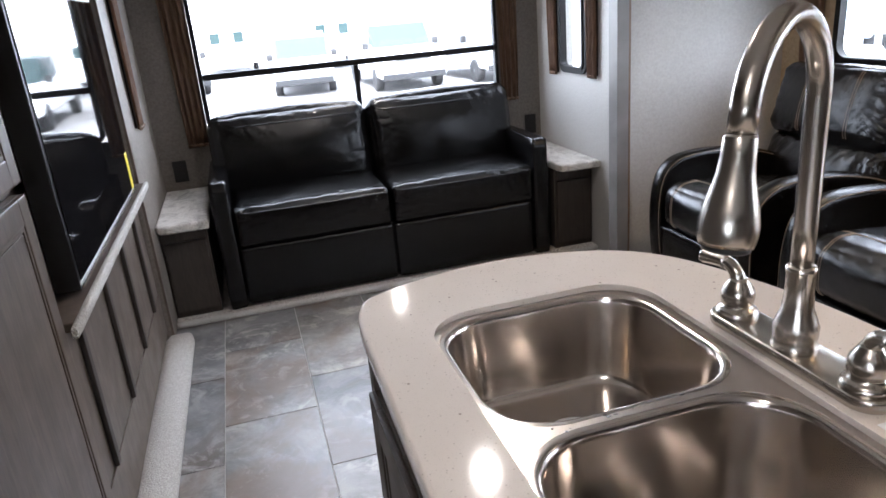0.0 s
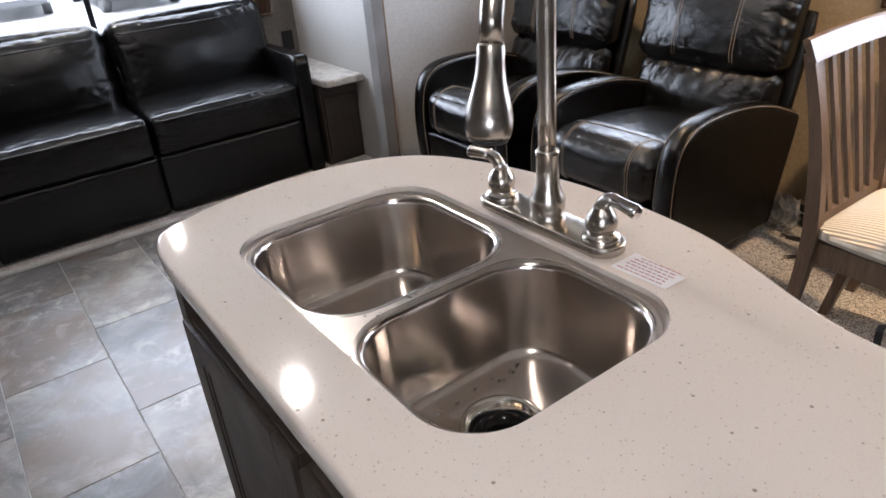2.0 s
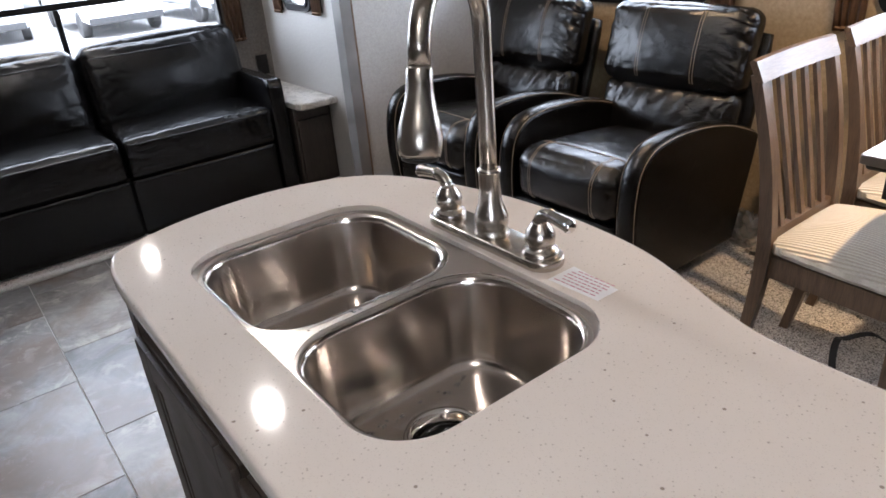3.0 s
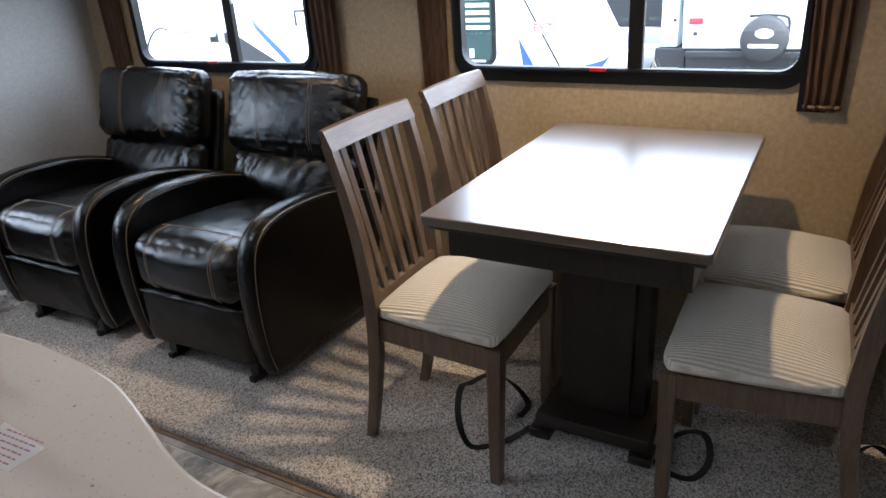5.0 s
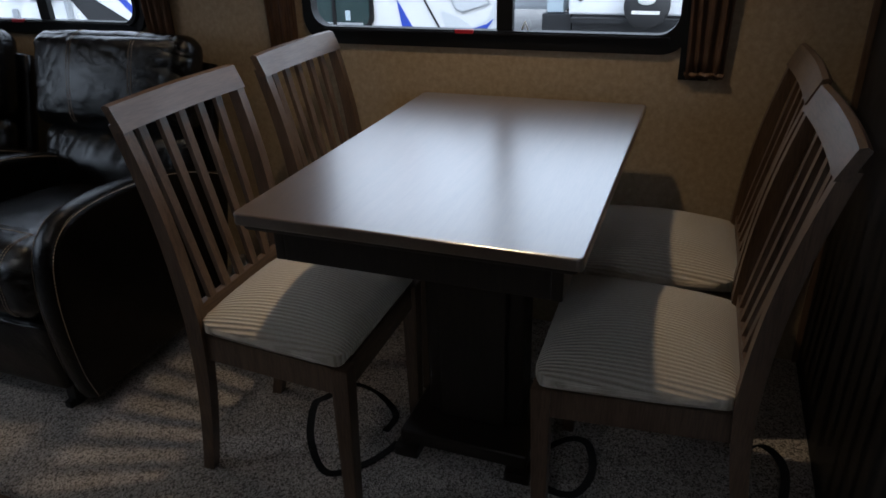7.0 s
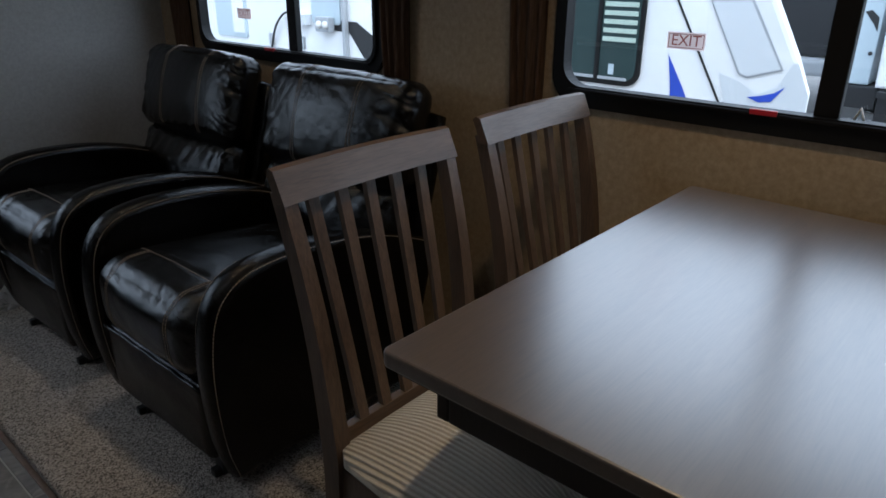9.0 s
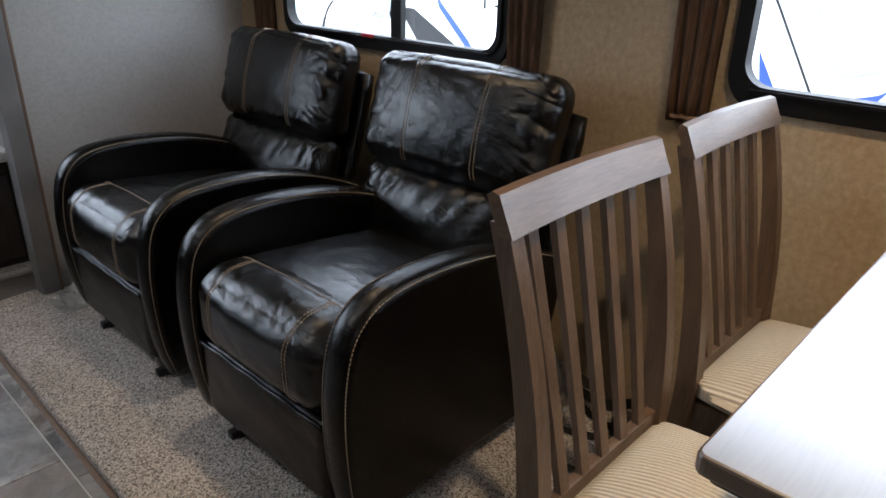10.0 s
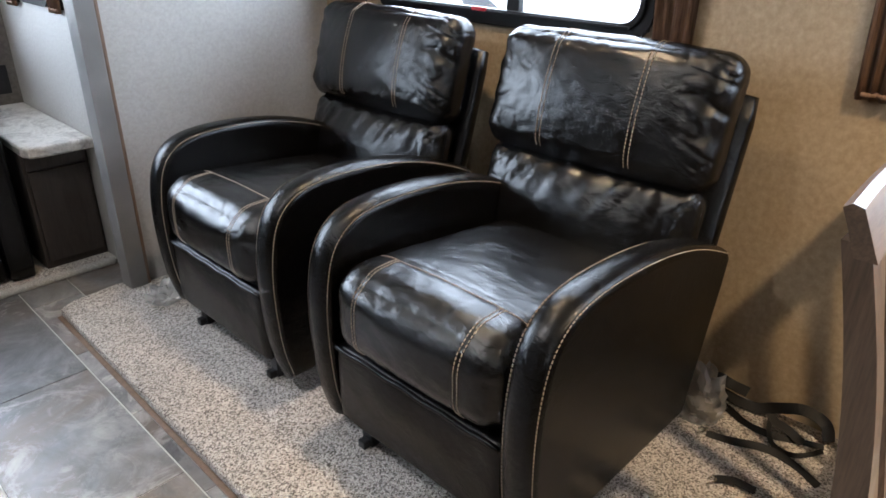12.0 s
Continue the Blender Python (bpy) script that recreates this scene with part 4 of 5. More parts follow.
for x0, x1, y0, y1 in ((-0.41, 0.41, -0.275, -0.255), (-0.41, 0.41, 0.255, 0.275), (-0.41, -0.39, -0.2545, 0.2545), (0.39, 0.41, -0.2545, 0.2545)):
    part("apron", box(x0, x1, y0, y1, TZ - 0.115, TZ - 0.0365, 0.003), TABLE_LEG_WOOD, table)
part("column", box(-0.065, 0.065, -0.085, 0.085, 0.072, TZ - 0.043, 0.005), TABLE_LEG_WOOD, table)
for y in (-0.105, 0.105):
    part("column_panel", box(-0.045, 0.045, y - 0.0195, y + 0.0195, 0.072, TZ - 0.05, 0.006), TABLE_LEG_WOOD, table)
part("column_cap", box(-0.11, 0.11, -0.185, 0.185, TZ - 0.062, TZ - 0.0505, 0.004), TABLE_LEG_WOOD, table)
part("base_plate", box(-0.155, 0.155, -0.165, 0.165, 0.030, 0.0715, 0.010, 3), TABLE_LEG_WOOD, table)
for x in (-0.135, 0.135):
    for y in (-0.145, 0.145):
        part("foot", box(x - 0.038, x + 0.038, y - 0.032, y + 0.032, 0.0, 0.0295, 0.007), TABLE_LEG_WOOD, table)


def back_line(z):
    """How far back the chair's rear post stands at height z."""
    if z < 0.45:
        return 0.187 + 0.064 * ((0.45 - z) / 0.45) ** 1.6
    s = (z - 0.45) / 0.49
    return 0.187 + 0.085 * s - 0.018 * math.sin(math.pi * s)


def dining_chair():
    """Slat-back side chair; faces -y."""
    c = thing("dining_chair", (0, 0, 0), "grey-brown wooden slat-back dining chair with a ribbed cream seat", "chair", "chairs round the table")
    # seat pad, wider at the front
    own = pad(-0.222, 0.222, -0.195, 0.182, 0.424, 0.480, 0.026, 29, puff=(0.003, 0.004, 0.032), wrinkle=0.0010, scale=14)
    for v in own.verts:
        # crowned top that falls away to its edges
        if v.co.z > 0.444:
            crown = max(0, 1 - abs(v.co.x / 0.225) ** 2.6) * max(0, 1 - abs((v.co.y + 0.0065) / 0.193) ** 2.6)
            v.co.z = 0.444 + (v.co.z - 0.444) * (0.34 + 0.66 * crown ** 0.5) + 0.005 * crown
        # rounded corners, and a front that is wider than the rear
        dx, dy = max(0, abs(v.co.x) - 0.172), max(0, abs(v.co.y + 0.0065) - 0.1385)
        far = math.hypot(dx, dy)
        if far > 0.050:
            v.co.x = math.copysign(0.172 + dx * 0.050 / far, v.co.x)
            v.co.y = -0.0065 + math.copysign(0.1385 + dy * 0.050 / far, v.co.y + 0.0065)
        v.co.x *= 1.0 - 0.15 * (v.co.y + 0.195) / 0.377
    part("seat", own, RIB_CLOTH, c, "ribbed cream seat pad")
    for nm, b in (("front_rail", (-0.180, 0.180, -0.186, -0.164, 0.352, 0.418)), ("rear_rail", (-0.155, 0.155, 0.167, 0.187, 0.352, 0.418))):
        part(nm, box(*b, 0.003), RAIL_WOOD, c)
    for s in (-1, 1):
        own = box(s * 0.193 - 0.010, s * 0.193 + 0.010, -0.166, 0.178, 0.352, 0.418, 0.003)
        for v in own.verts:
            v.co.x -= s * 0.026 * (v.co.y + 0.166) / 0.344
        part("side_rail", own, CHAIR_WOOD, c)
        own = box(s * 0.187 - 0.021, s * 0.187 + 0.021, -0.198, -0.158, 0, 0.418, 0.004)
        for v in own.verts:
            f = 1 - v.co.z / 0.418
            v.co.x = s * 0.187 + (v.co.x - s * 0.187) * (1 - 0.28 * f) + s * 0.006 * f
            v.co.y = -0.178 + (v.co.y + 0.178) * (1 - 0.28 * f) + 0.006 * f
        part("front_leg", own, CHAIR_WOOD, c)
        # rear leg and back post in one swept piece
        own, rings = bmesh.new(), []
        for i in range(25):
            z = 0.90 * i / 24
            y, w, d = back_line(z), 0.0125 + 0.003 * (1 - abs(z - 0.45) / 0.45), 0.020 - 0.006 * abs(z - 0.45) / 0.45
            xc = s * (0.160 + 0.029 * z / 0.90)
            rings.append([own.verts.new((xc + a * w, y + b * d, z)) for a, b in ((-1, -1), (1, -1), (1, 1), (-1, 1))])
        for a, b in zip(rings, rings[1:]):
            for j in range(4):
                own.faces.new((a[j], a[(j + 1) % 4], b[(j + 1) % 4], b[j]))
        own.faces.new(rings[0][::-1]), own.faces.new(rings[-1])
        bmesh.ops.recalc_face_normals(own, faces=own.faces[:])
        part("back_post", own, CHAIR_WOOD, c)
    # crest rail, bowed backwards and crowned
    own, rings = bmesh.new(), []
    for i in range(17):
        t = i / 16 * 2 - 1
        x, bow, z1 = t * 0.2035, 0.007 * (1 - t * t), 0.939 + 0.002 * (1 - t * t)
        z0 = 0.885 + 0.001 * (1 - t * t)
        y0, y1 = back_line(z0) + bow - 0.008, back_line(z1) + bow - 0.004
        sec = [(y0 - 0.011, z0), (y0 + 0.011, z0), ((y0 + y1) / 2 + 0.012, (z0 + z1) / 2), (y1 + 0.012, z1 - 0.006), (y1 + 0.004, z1), (y1 - 0.007, z1 - 0.003), (y1 - 0.012, z1 - 0.014)]
        rings.append([own.verts.new((x, y, z)) for y, z in sec])
    m = len(rings[0])
    for a, b in zip(rings, rings[1:]):
        for j in range(m):
            own.faces.new((a[j], a[(j + 1) % m], b[(j + 1) % m], b[j]))
    own.faces.new(rings[0][::-1]), own.faces.new(rings[-1])
    bmesh.ops.recalc_face_normals(own, faces=own.faces[:])
    part("crest_rail", own, RAIL_WOOD, c)
    part("lower_back_rail", box(-0.168, 0.168, 0.178, 0.196, 0.452, 0.486, 0.003), RAIL_WOOD, c)
    for i in range(5):
        x0 = (i - 2) * 0.0560
        own, rings = bmesh.new(), []
        for k2 in range(13):
            z = 0.478 + (0.880 - 0.478) * k2 / 12
            y = back_line(z) + 0.020 * math.sin(math.pi * min(1, (z - 0.47) / 0.5)) * (1 - abs(i - 2) * 0.12) - 0.006 + 0.012 * (z - 0.47) / 0.4
            x, w, d = x0 * (1 + 0.14 * (z - 0.47) / 0.4), 0.0105, 0.006
            rings.append([own.verts.new((x + a * w, y + b * d, z)) for a, b in ((-1, -1), (1, -1), (1, 1), (-1, 1))])
        for a, b in zip(rings, rings[1:]):
            for j in range(4):
                own.faces.new((a[j], a[(j + 1) % 4], b[(j + 1) % 4], b[j]))
        own.faces.new(rings[0][::-1]), own.faces.new(rings[-1])
        bmesh.ops.recalc_face_normals(own, faces=own.faces[:])
        part("slat", own, CHAIR_WOOD, c)
    return c


chair = dining_chair()
chair.matrix_basis = pose(2.318, 1.001, CARPET_Z, 0, 0, 0.5)
copy_thing(chair, pose(2.830, 1.012, CARPET_Z, 0, 0, 0))
copy_thing(chair, pose(2.391, 0.243, CARPET_Z, 0, 0, 181))
copy_thing(chair, pose(2.845, 0.243, CARPET_Z, 0, 0, 181))


# ---- recliners ----
def arm_profile():
    """Side outline of a recliner's arm: (x, z), front at x = 0."""
    pts = [(0.045, 0.065), (0.020, 0.16), (0.008, 0.30), (0.012, 0.42), (0.035, 0.515), (0.085, 0.572), (0.16, 0.597), (0.28, 0.602), (0.42, 0.590), (0.55, 0.562), (0.66, 0.523), (0.735, 0.490)]
    top = [(p.x, p.y) for p in curve([(x, z, 0) for x, z in pts], 4)]
    return top + [(0.748, 0.47), (0.735, 0.40), (0.690, 0.24), (0.640, 0.075)]


def recliner():
    """Upholstered recliner; faces -x, its arm fronts at x = 0."""
    c = thing("recliner", (0, 0, 0), "espresso leather recliner with tan contrast stitching", "recliner", "pair of recliners")
    prof = arm_profile()
    ntop = len(prof) - 4
    for s in (-1, 1):
        own = bmesh.new()
        # cross rows: rounded over the arm's inner and outer edge
        rows = [(0.255, 0.020), (0.259, 0.008), (0.267, 0.0015), (0.280, -0.003), (0.295, -0.0045), (0.312, -0.003), (0.325, 0.0015), (0.332, 0.008), (0.335, 0.020)]
        loops = []
        for w, d in rows:
            loops.append([own.verts.new((p[0], s * w, p[1])) for p in inset(prof, d)])
        for a, b in zip(loops, loops[1:]):
            n = len(a)
            for i in range(n):
                own.faces.new((a[i], a[(i + 1) % n], b[(i + 1) % n], b[i]))
        own.faces.new(loops[0]), own.faces.new(loops[-1])
        bmesh.ops.recalc_face_normals(own, faces=own.faces[:])
        for f in own.faces:
            f.smooth = len(f.verts) == 4
        arm = part("arm", own, CHAIR_LEATHER, c)
        own = bmesh.new()
        for w in (0.3315, 0.2595):
            line = [Vector((p[0], s * w, p[1])) for p in inset(prof, 0.0066)[:ntop]]
            stitches(line, bm=own, r=0.0009)
        part("stitching", own, STITCH, arm, "tan stitching")["kind"] = "stuff"
    # seat: waterfall front and top
    own = pad(0.012, 0.62, -0.254, 0.254, 0.285, 0.500, 0.070, 70, puff=(0.016, 0.0, 0.016), wrinkle=0.0011, scale=7, seed=2, crease=0.0024, fine=0.0012)
    for v in own.verts:
        up = max(0, min(1, (v.co.z - 0.36) / 0.1))
        v.co.z -= 0.045 * max(0, (v.co.x - 0.12) / 0.5) * up
        # the panel seam across the seat, and gathers beside the arms
        v.co.z -= 0.0035 * math.exp(-((v.co.x - 0.142) / 0.009) ** 2) * up
        side = max(0, (abs(v.co.y) - 0.19) / 0.06)
        v.co.z -= 0.0012 * clamp((v.co.x - 0.16) / 0.1) * fold(v.co.x * 22 + v.co.y * 13, v.co.y * 6 - v.co.x * 4, 5) * up
        v.co.z -= 0.0030 * side * (0.5 + 0.5 * math.sin(v.co.x * 150 + 2 * noise.noise(v.co * 20))) * up
    seat = part("seat", own, SEAT_LEATHER, c)
    bvh = surface(seat)
    own = bmesh.new()
    for y in (-0.150, 0.150):
        for off in (-0.005, 0.005):
            stitches(onto(bvh, [((-0.5, y + off, z), (1, 0, 0)) for z in [0.312 + 0.01 * i for i in range(9)]] + [((0.10 - 0.6 * math.cos(a), y + off, 0.40 + 0.6 * math.sin(a)), (math.cos(a), 0, -math.sin(a))) for a in [radians(3 + 4.5 * i) for i in range(20)]] + [((x, y + off, 1), (0, 0, -1)) for x in (0.105, 0.115, 0.125, 0.135)]), bm=own)
    stitches(onto(bvh, [((0.138, -0.235 + 0.01 * i, 1), (0, 0, -1)) for i in range(48)]), bm=own, r=0.0009)
    part("stitching", own, STITCH, seat, "tan stitching")["kind"] = "stuff"
    own = pad(0.022, 0.075, -0.252, 0.252, 0.085, 0.296, 0.018, 24, puff=(0.008, 0, 0.0), wrinkle=0.0015, seed=4, crease=0.001, fine=0.0008)
    leg = part("leg_rest", own, CHAIR_LEATHER, c)
    own = tube([(0.020, -0.246 + 0.0246 * i, 0.290 + 0.002 * math.sin(i * 1.3)) for i in range(21)], 0.006, 8)
    part("piping", own, CHAIR_LEATHER, leg)
    part("body", box(0.07, 0.66, -0.250, 0.250, 0.08, 0.31, 0.008), CHAIR_LEATHER, c)
    # back: shell, head pad and lumbar pad, leaning
    lean = Matrix.Translation((0.565, 0, 0.40)) @ Matrix.Rotation(radians(16), 4, "Y")
    shell = pad(0.115, 0.165, -0.298, 0.345, -0.18, 0.490, 0.024, 7)
    part("back_shell", moved(shell, lean), CHAIR_LEATHER, c)
    own = pad(-0.005, 0.118, -0.285, 0.362, 0.248, 0.562, 0.050, 80, puff=(0.022, 0.0, 0.006), wrinkle=0.0014, scale=6, seed=7, crease=0.0034, fine=0.0011)
    for v in own.verts:
        # folds that fan in from the side seams
        e = max(0, (abs(v.co.y - 0.038) - 0.215) / 0.10)
        fan = math.sin(v.co.z * 88 + abs(v.co.y) * 26 + 2.4 * noise.noise(v.co * 9)) * (0.6 + 0.8 * noise.noise(v.co * 6 + Vector((4, 0, 0))))
        v.co.x += 0.0040 * min(1, e) * fan * (1 if v.co.x < 0.07 else 0)
        if v.co.x < 0.05:
            v.co.x += 0.0048 * clamp((-v.co.y - 0.15) / 0.10) * fold(v.co.z * 22 + abs(v.co.y) * 9, v.co.y * 5, 3)
            v.co.x += 0.0006 * fold(v.co.z * 16 + v.co.y * 20, v.co.y * 9 - v.co.z * 5, 8)
    head = part("head_pad", moved(own, lean), PAD_LEATHER, c)
    bvh = surface(head)
    own = bmesh.new()
    for y in (-0.090, 0.166):
        for off in (-0.006, 0.006):
            ins = [(lean @ Vector((-0.6, y + off + 0.012 * (z - 0.36), z)), lean.to_3x3() @ Vector((1, 0, 0))) for z in [0.268 + 0.012 * i for i in range(23)]]
            ins += [(lean @ Vector((x, y + off + 0.002, 1.0)), lean.to_3x3() @ Vector((0, 0, -1))) for x in [0.02 + 0.01 * i for i in range(7)]]
            stitches(onto(bvh, ins), bm=own)
    part("stitching", own, STITCH, head, "tan stitching")["kind"] = "stuff"
    own = pad(0.020, 0.125, -0.275, 0.350, -0.035, 0.262, 0.055, 80, puff=(0.036, 0.0, 0.0), wrinkle=0.0014, scale=7, seed=9, crease=0.003, fine=0.0009)
    for v in own.verts:
        if v.co.x < 0.06:
            v.co.x += 0.0042 * clamp((v.co.z - 0.12) / 0.11) * fold(v.co.y * 17 + v.co.z * 10, v.co.z * 4, 7)
            v.co.x += 0.0005 * fold(v.co.z * 18 - v.co.y * 16, v.co.y * 8, 2)
        if v.co.z > 0.12 and v.co.x < 0.06:
            v.co.x += 0.0065 * math.sin(v.co.y * 80 + v.co.z * 25) * max(0, noise.noise(Vector((v.co.y * 7, 2, 0))) + 0.25) * (v.co.z - 0.12) / 0.09
    part("lumbar_pad", moved(own, lean), PAD_LEATHER, c)
    for x in (0.10, 0.58):
        for y in (-0.20, 0.20):
            part("foot", box(x - 0.035, x + 0.035, y - 0.018, y + 0.018, 0, 0.082, 0.004), BLACK_PLASTIC, c)
    for y in (-0.20, 0.20):
        part("foot_rail", box(0.045, 0.62, y - 0.012, y + 0.012, 0.0, 0.022, 0.004), BLACK_PLASTIC, c)
    return c


def surface(ob):
    me = ob.data
    return BVHTree.FromPolygons([v.co.copy() for v in me.vertices], [tuple(p.vertices) for p in me.polygons])


def onto(bvh, rays):
    """Where rays meet a surface, lifted a little off it."""
    out = []
    for o, d in rays:
        hit, normal, _, _ = bvh.ray_cast(Vector(o), Vector(d))
        if hit is not None:
            out.append(hit + normal * 0.0006)
    return out


rec = recliner()
rec.matrix_basis = pose(2.170, 1.99, CARPET_Z, 0, 0, 0)
copy_thing(rec, pose(2.170, 2.80, CARPET_Z, 0, 0, 0))

# ---- sofa ----
sofa = thing("sofa", (1.125, 3.755, 0.016), "black leather two-seat sofa bed under the rear window", "sofa")
for s in (-1, 1):
    own = pad(s * 0.807 - 0.045, s * 0.807 + 0.045, 0.0, 0.66, 0.0, 0.632, 0.018, 9, wrinkle=0.002, scale=6)
    part("arm", own, SOFA_LEATHER, sofa)
    x0, x1 = (0.006, 0.760) if s > 0 else (-0.760, -0.006)
    own = pad(x0, x1, -0.008, 0.58, 0.307, 0.500, 0.030, 64, puff=(0.0, 0.008, 0.018), wrinkle=0.002, scale=6, seed=s, crease=0.0028, fine=0.0009)
    for v in own.verts:
        if v.co.z > 0.472:
            v.co.z -= 0.0035 * clamp((0.30 - v.co.y) / 0.2) * fold(v.co.x * 19 + v.co.y * 6, v.co.y * 4, 4 + s)
        elif v.co.y < 0.02:
            v.co.y += 0.0030 * clamp((v.co.z - 0.33) / 0.1) * fold(v.co.x * 19, v.co.z * 5, 4 + s)
    cush = part("seat_cushion", own, SOFA_LEATHER, sofa)
    own = tube([(x0 + 0.03 + (x1 - x0 - 0.06) * i / 24, -0.0075 - 0.010 * math.sin(math.pi * i / 24), 0.474) for i in range(25)], 0.004, 6)
    part("piping", own, SOFA_LEATHER, cush)
    own = pad(x0, x1, 0.012, 0.060, 0.012, 0.300, 0.012, 20, puff=(0, 0.006, 0), wrinkle=0.0015, scale=6, seed=s + 3)
    part("front_panel", own, SOFA_LEATHER, sofa)
    own = pad(x0 - 0.06 * (s < 0), x1 + 0.06 * (s > 0), 0.36, 0.56, 0.43, 0.870, 0.060, 70, puff=(0.010, 0.042, 0.022), wrinkle=0.0035, scale=4, seed=s * 2 + 5, crease=0.0032, fine=0.0007)
    for v in own.verts:
        if v.co.y < 0.42:
            v.co.y += 0.0042 * clamp((v.co.z - 0.70) / 0.14) * fold(v.co.x * 17 + v.co.z * 9, v.co.z * 4, 6 + s)
    lean = Matrix.Translation((0, 0.5, 0.37)) @ Matrix.Rotation(radians(-9), 4, "X") @ Matrix.Translation((0, -0.5, -0.37))
    back = part("back_cushion", moved(own, lean), SOFA_LEATHER, sofa)
    pts = [(x0 + 0.05 + (x1 - x0 - 0.10) * i / 24, 0.405 + 0.004 * math.sin(i), 0.785) for i in range(25)]
    bvh = surface(back)
    part("piping", tube(onto(bvh, [((x, -0.4, 0.820), (0, 1, 0)) for x, y, z in pts]), 0.004, 6), SOFA_LEATHER, back)
part("base", box(-0.762, 0.762, 0.055, 0.64, 0.008, 0.305, 0.006), SOFA_LEATHER, sofa)
part("rear_frame", box(-0.80, 0.80, 0.60, 0.66, 0.02, 0.75, 0.02), SOFA_LEATHER, sofa)


# ---- small end tables ----
def end_table(x0, x1, bx0, bx1, label):
    t = thing("end_table", ((x0 + x1) / 2, 4.042, 0.016), label, "end table", "end tables beside the sofa")
    c = (x0 + x1) / 2
    out = [(x0 - c, -0.352 + 0.05), (x0 - c + 0.015, -0.352 + 0.012), (x0 - c + 0.05, -0.352), (x1 - c, -0.352), (x1 - c, 0.395), (x0 - c, 0.395)]
    part("top", slab(out, 0.447, 0.485, 0.010), GRANITE, t, "speckled granite-look top with a rounded edge")
    part("body", box(bx0 - c, bx1 - c, -0.25, 0.39, 0.0, 0.4465, 0.003), DARK_WOOD, t)
    part("front_rail", box(bx0 - c + 0.01, bx1 - c - 0.01, -0.262, -0.2505, 0.385, 0.440, 0.003), DARK_WOOD, t)
    part("door", box(bx0 - c + 0.012, bx1 - c - 0.012, -0.264, -0.2505, 0.03, 0.378, 0.004), DARK_WOOD, t)
    return t


end_table(2.015, 2.243, 2.020, 2.243, "dark wood end table with a granite-look top")
end_table(0.022, 0.255, 0.022, 0.235, "dark wood end table with a granite-look top, beside the cabinet")

for x in (0.115, 2.175):
    o = thing("outlet", (x, REAR, 0.60), "black double power outlet on the rear wall", "outlet", "wall outlets")
    part("plate", box(-0.036, 0.036, -0.006, -0.0005, -0.058, 0.058, 0.003), BLACK_PLASTIC, o)
    for z in (-0.024, 0.024):
        part("socket", box(-0.017, 0.017, -0.009, -0.0065, z - 0.015, z + 0.015, 0.002), RUBBER, o)

# ---- entertainment cabinet with television, on the galley side ----
cab = thing("entertainment_cabinet", (0, 0, 0), "brown wood entertainment cabinet with upright mouldings below a television", "cabinet")
part("body", box(-0.555, 0.0, 2.0605, 3.53, 0.062, 0.725, 0.002), CABINET_WOOD, cab)
part("kick_board", box(-0.50, -0.0005, 2.0605, 3.52, 0.0, 0.0615), DARK_WOOD, cab)
part("side_panel", box(-0.555, 0.030, 3.5305, 3.575, 0.0, 2.10, 0.004), FRAME_WOOD, cab)
part("upper_back", box(-0.555, -0.05, 2.0605, 3.53, 0.7255, 2.10), CABINET_WOOD, cab)
for y in (2.25, 2.62, 2.98, 3.32):
    part("moulding", box(0.0005, 0.015, y - 0.016, y + 0.016, 0.255, 0.720, 0.006), DARK_WOOD, cab)
part("lower_rail", box(0.0005, 0.005, 2.0605, 3.53, 0.065, 0.252, 0.002), CABINET_WOOD, cab)
part("ledge", box(-0.05, 0.048, 2.06, 3.53, 0.7255, 0.747, 0.004), FRAME_WOOD, cab)
part("edge_strip", pad(0.0485, 0.066, 2.02, 3.53, 0.722, 0.752, 0.007, 4), PALE_CARPET, cab, "pale padded edge strip")
part("upper_cabinet", box(-0.555, 0.02, 2.0605, 3.53, 1.50, 2.10, 0.003), CABINET_WOOD, cab)
tv = thing("television", (0.012, 2.775, 0.763), "large glossy black flat television with a yellow sticker", "television")
part("bezel", box(-0.030, 0.028, -0.545, 0.545, 0.0, 0.70, 0.005), BLACK_PLASTIC, tv)
part("screen", box(0.0282, 0.031, -0.530, 0.530, 0.020, 0.685, 0.001), SCREEN, tv)
part("trim_strip", box(0.0285, 0.034, -0.54, 0.54, 0.002, 0.012, 0.002), NICKEL, tv, "bright lower trim strip")
part("sticker", box(0.0312, 0.032, 0.480, 0.528, 0.020, 0.155), YELLOW, tv, "yellow sticker")
foot = pad(-0.02, 0.02, -0.33, 0.33, -0.0145, -0.001, 0.006, 4)
part("stand", foot, BLACK_PLASTIC, tv)

# tall pantry with framed doors nearer the galley
pantry = thing("pantry_cabinet", (0, 0, 0), "tall brown wood pantry cabinet with raised-panel doors", "cabinet")
part("body", box(-0.555, 0.0, 0.71, 2.06, 0.062, 2.10, 0.002), CABINET_WOOD, pantry)
part("kick_board", box(-0.50, -0.02, 0.71, 2.06, 0.0, 0.0615), DARK_WOOD, pantry)
for y0 in (0.855, 1.460):
    raised_door(0.59, 0.96, FRAME_WOOD, CABINET_WOOD, pantry, pose(0.0205, y0, 0.09, 0, 0, 90))
    raised_door(0.59, 1.0, FRAME_WOOD, CABINET_WOOD, pantry, pose(0.0205, y0, 1.075, 0, 0, 90))


# ---- loose straps and plastic film on the carpet ----
def strap(name, place, points, label, width=0.019, flat=Vector((0, 0, 1))):
    ob = thing(name, place, label, "strap", "loose furniture straps")
    part("webbing", ribbon(curve(points, 8), width, 0.003, flat=flat), STRAP, ob)
    return ob


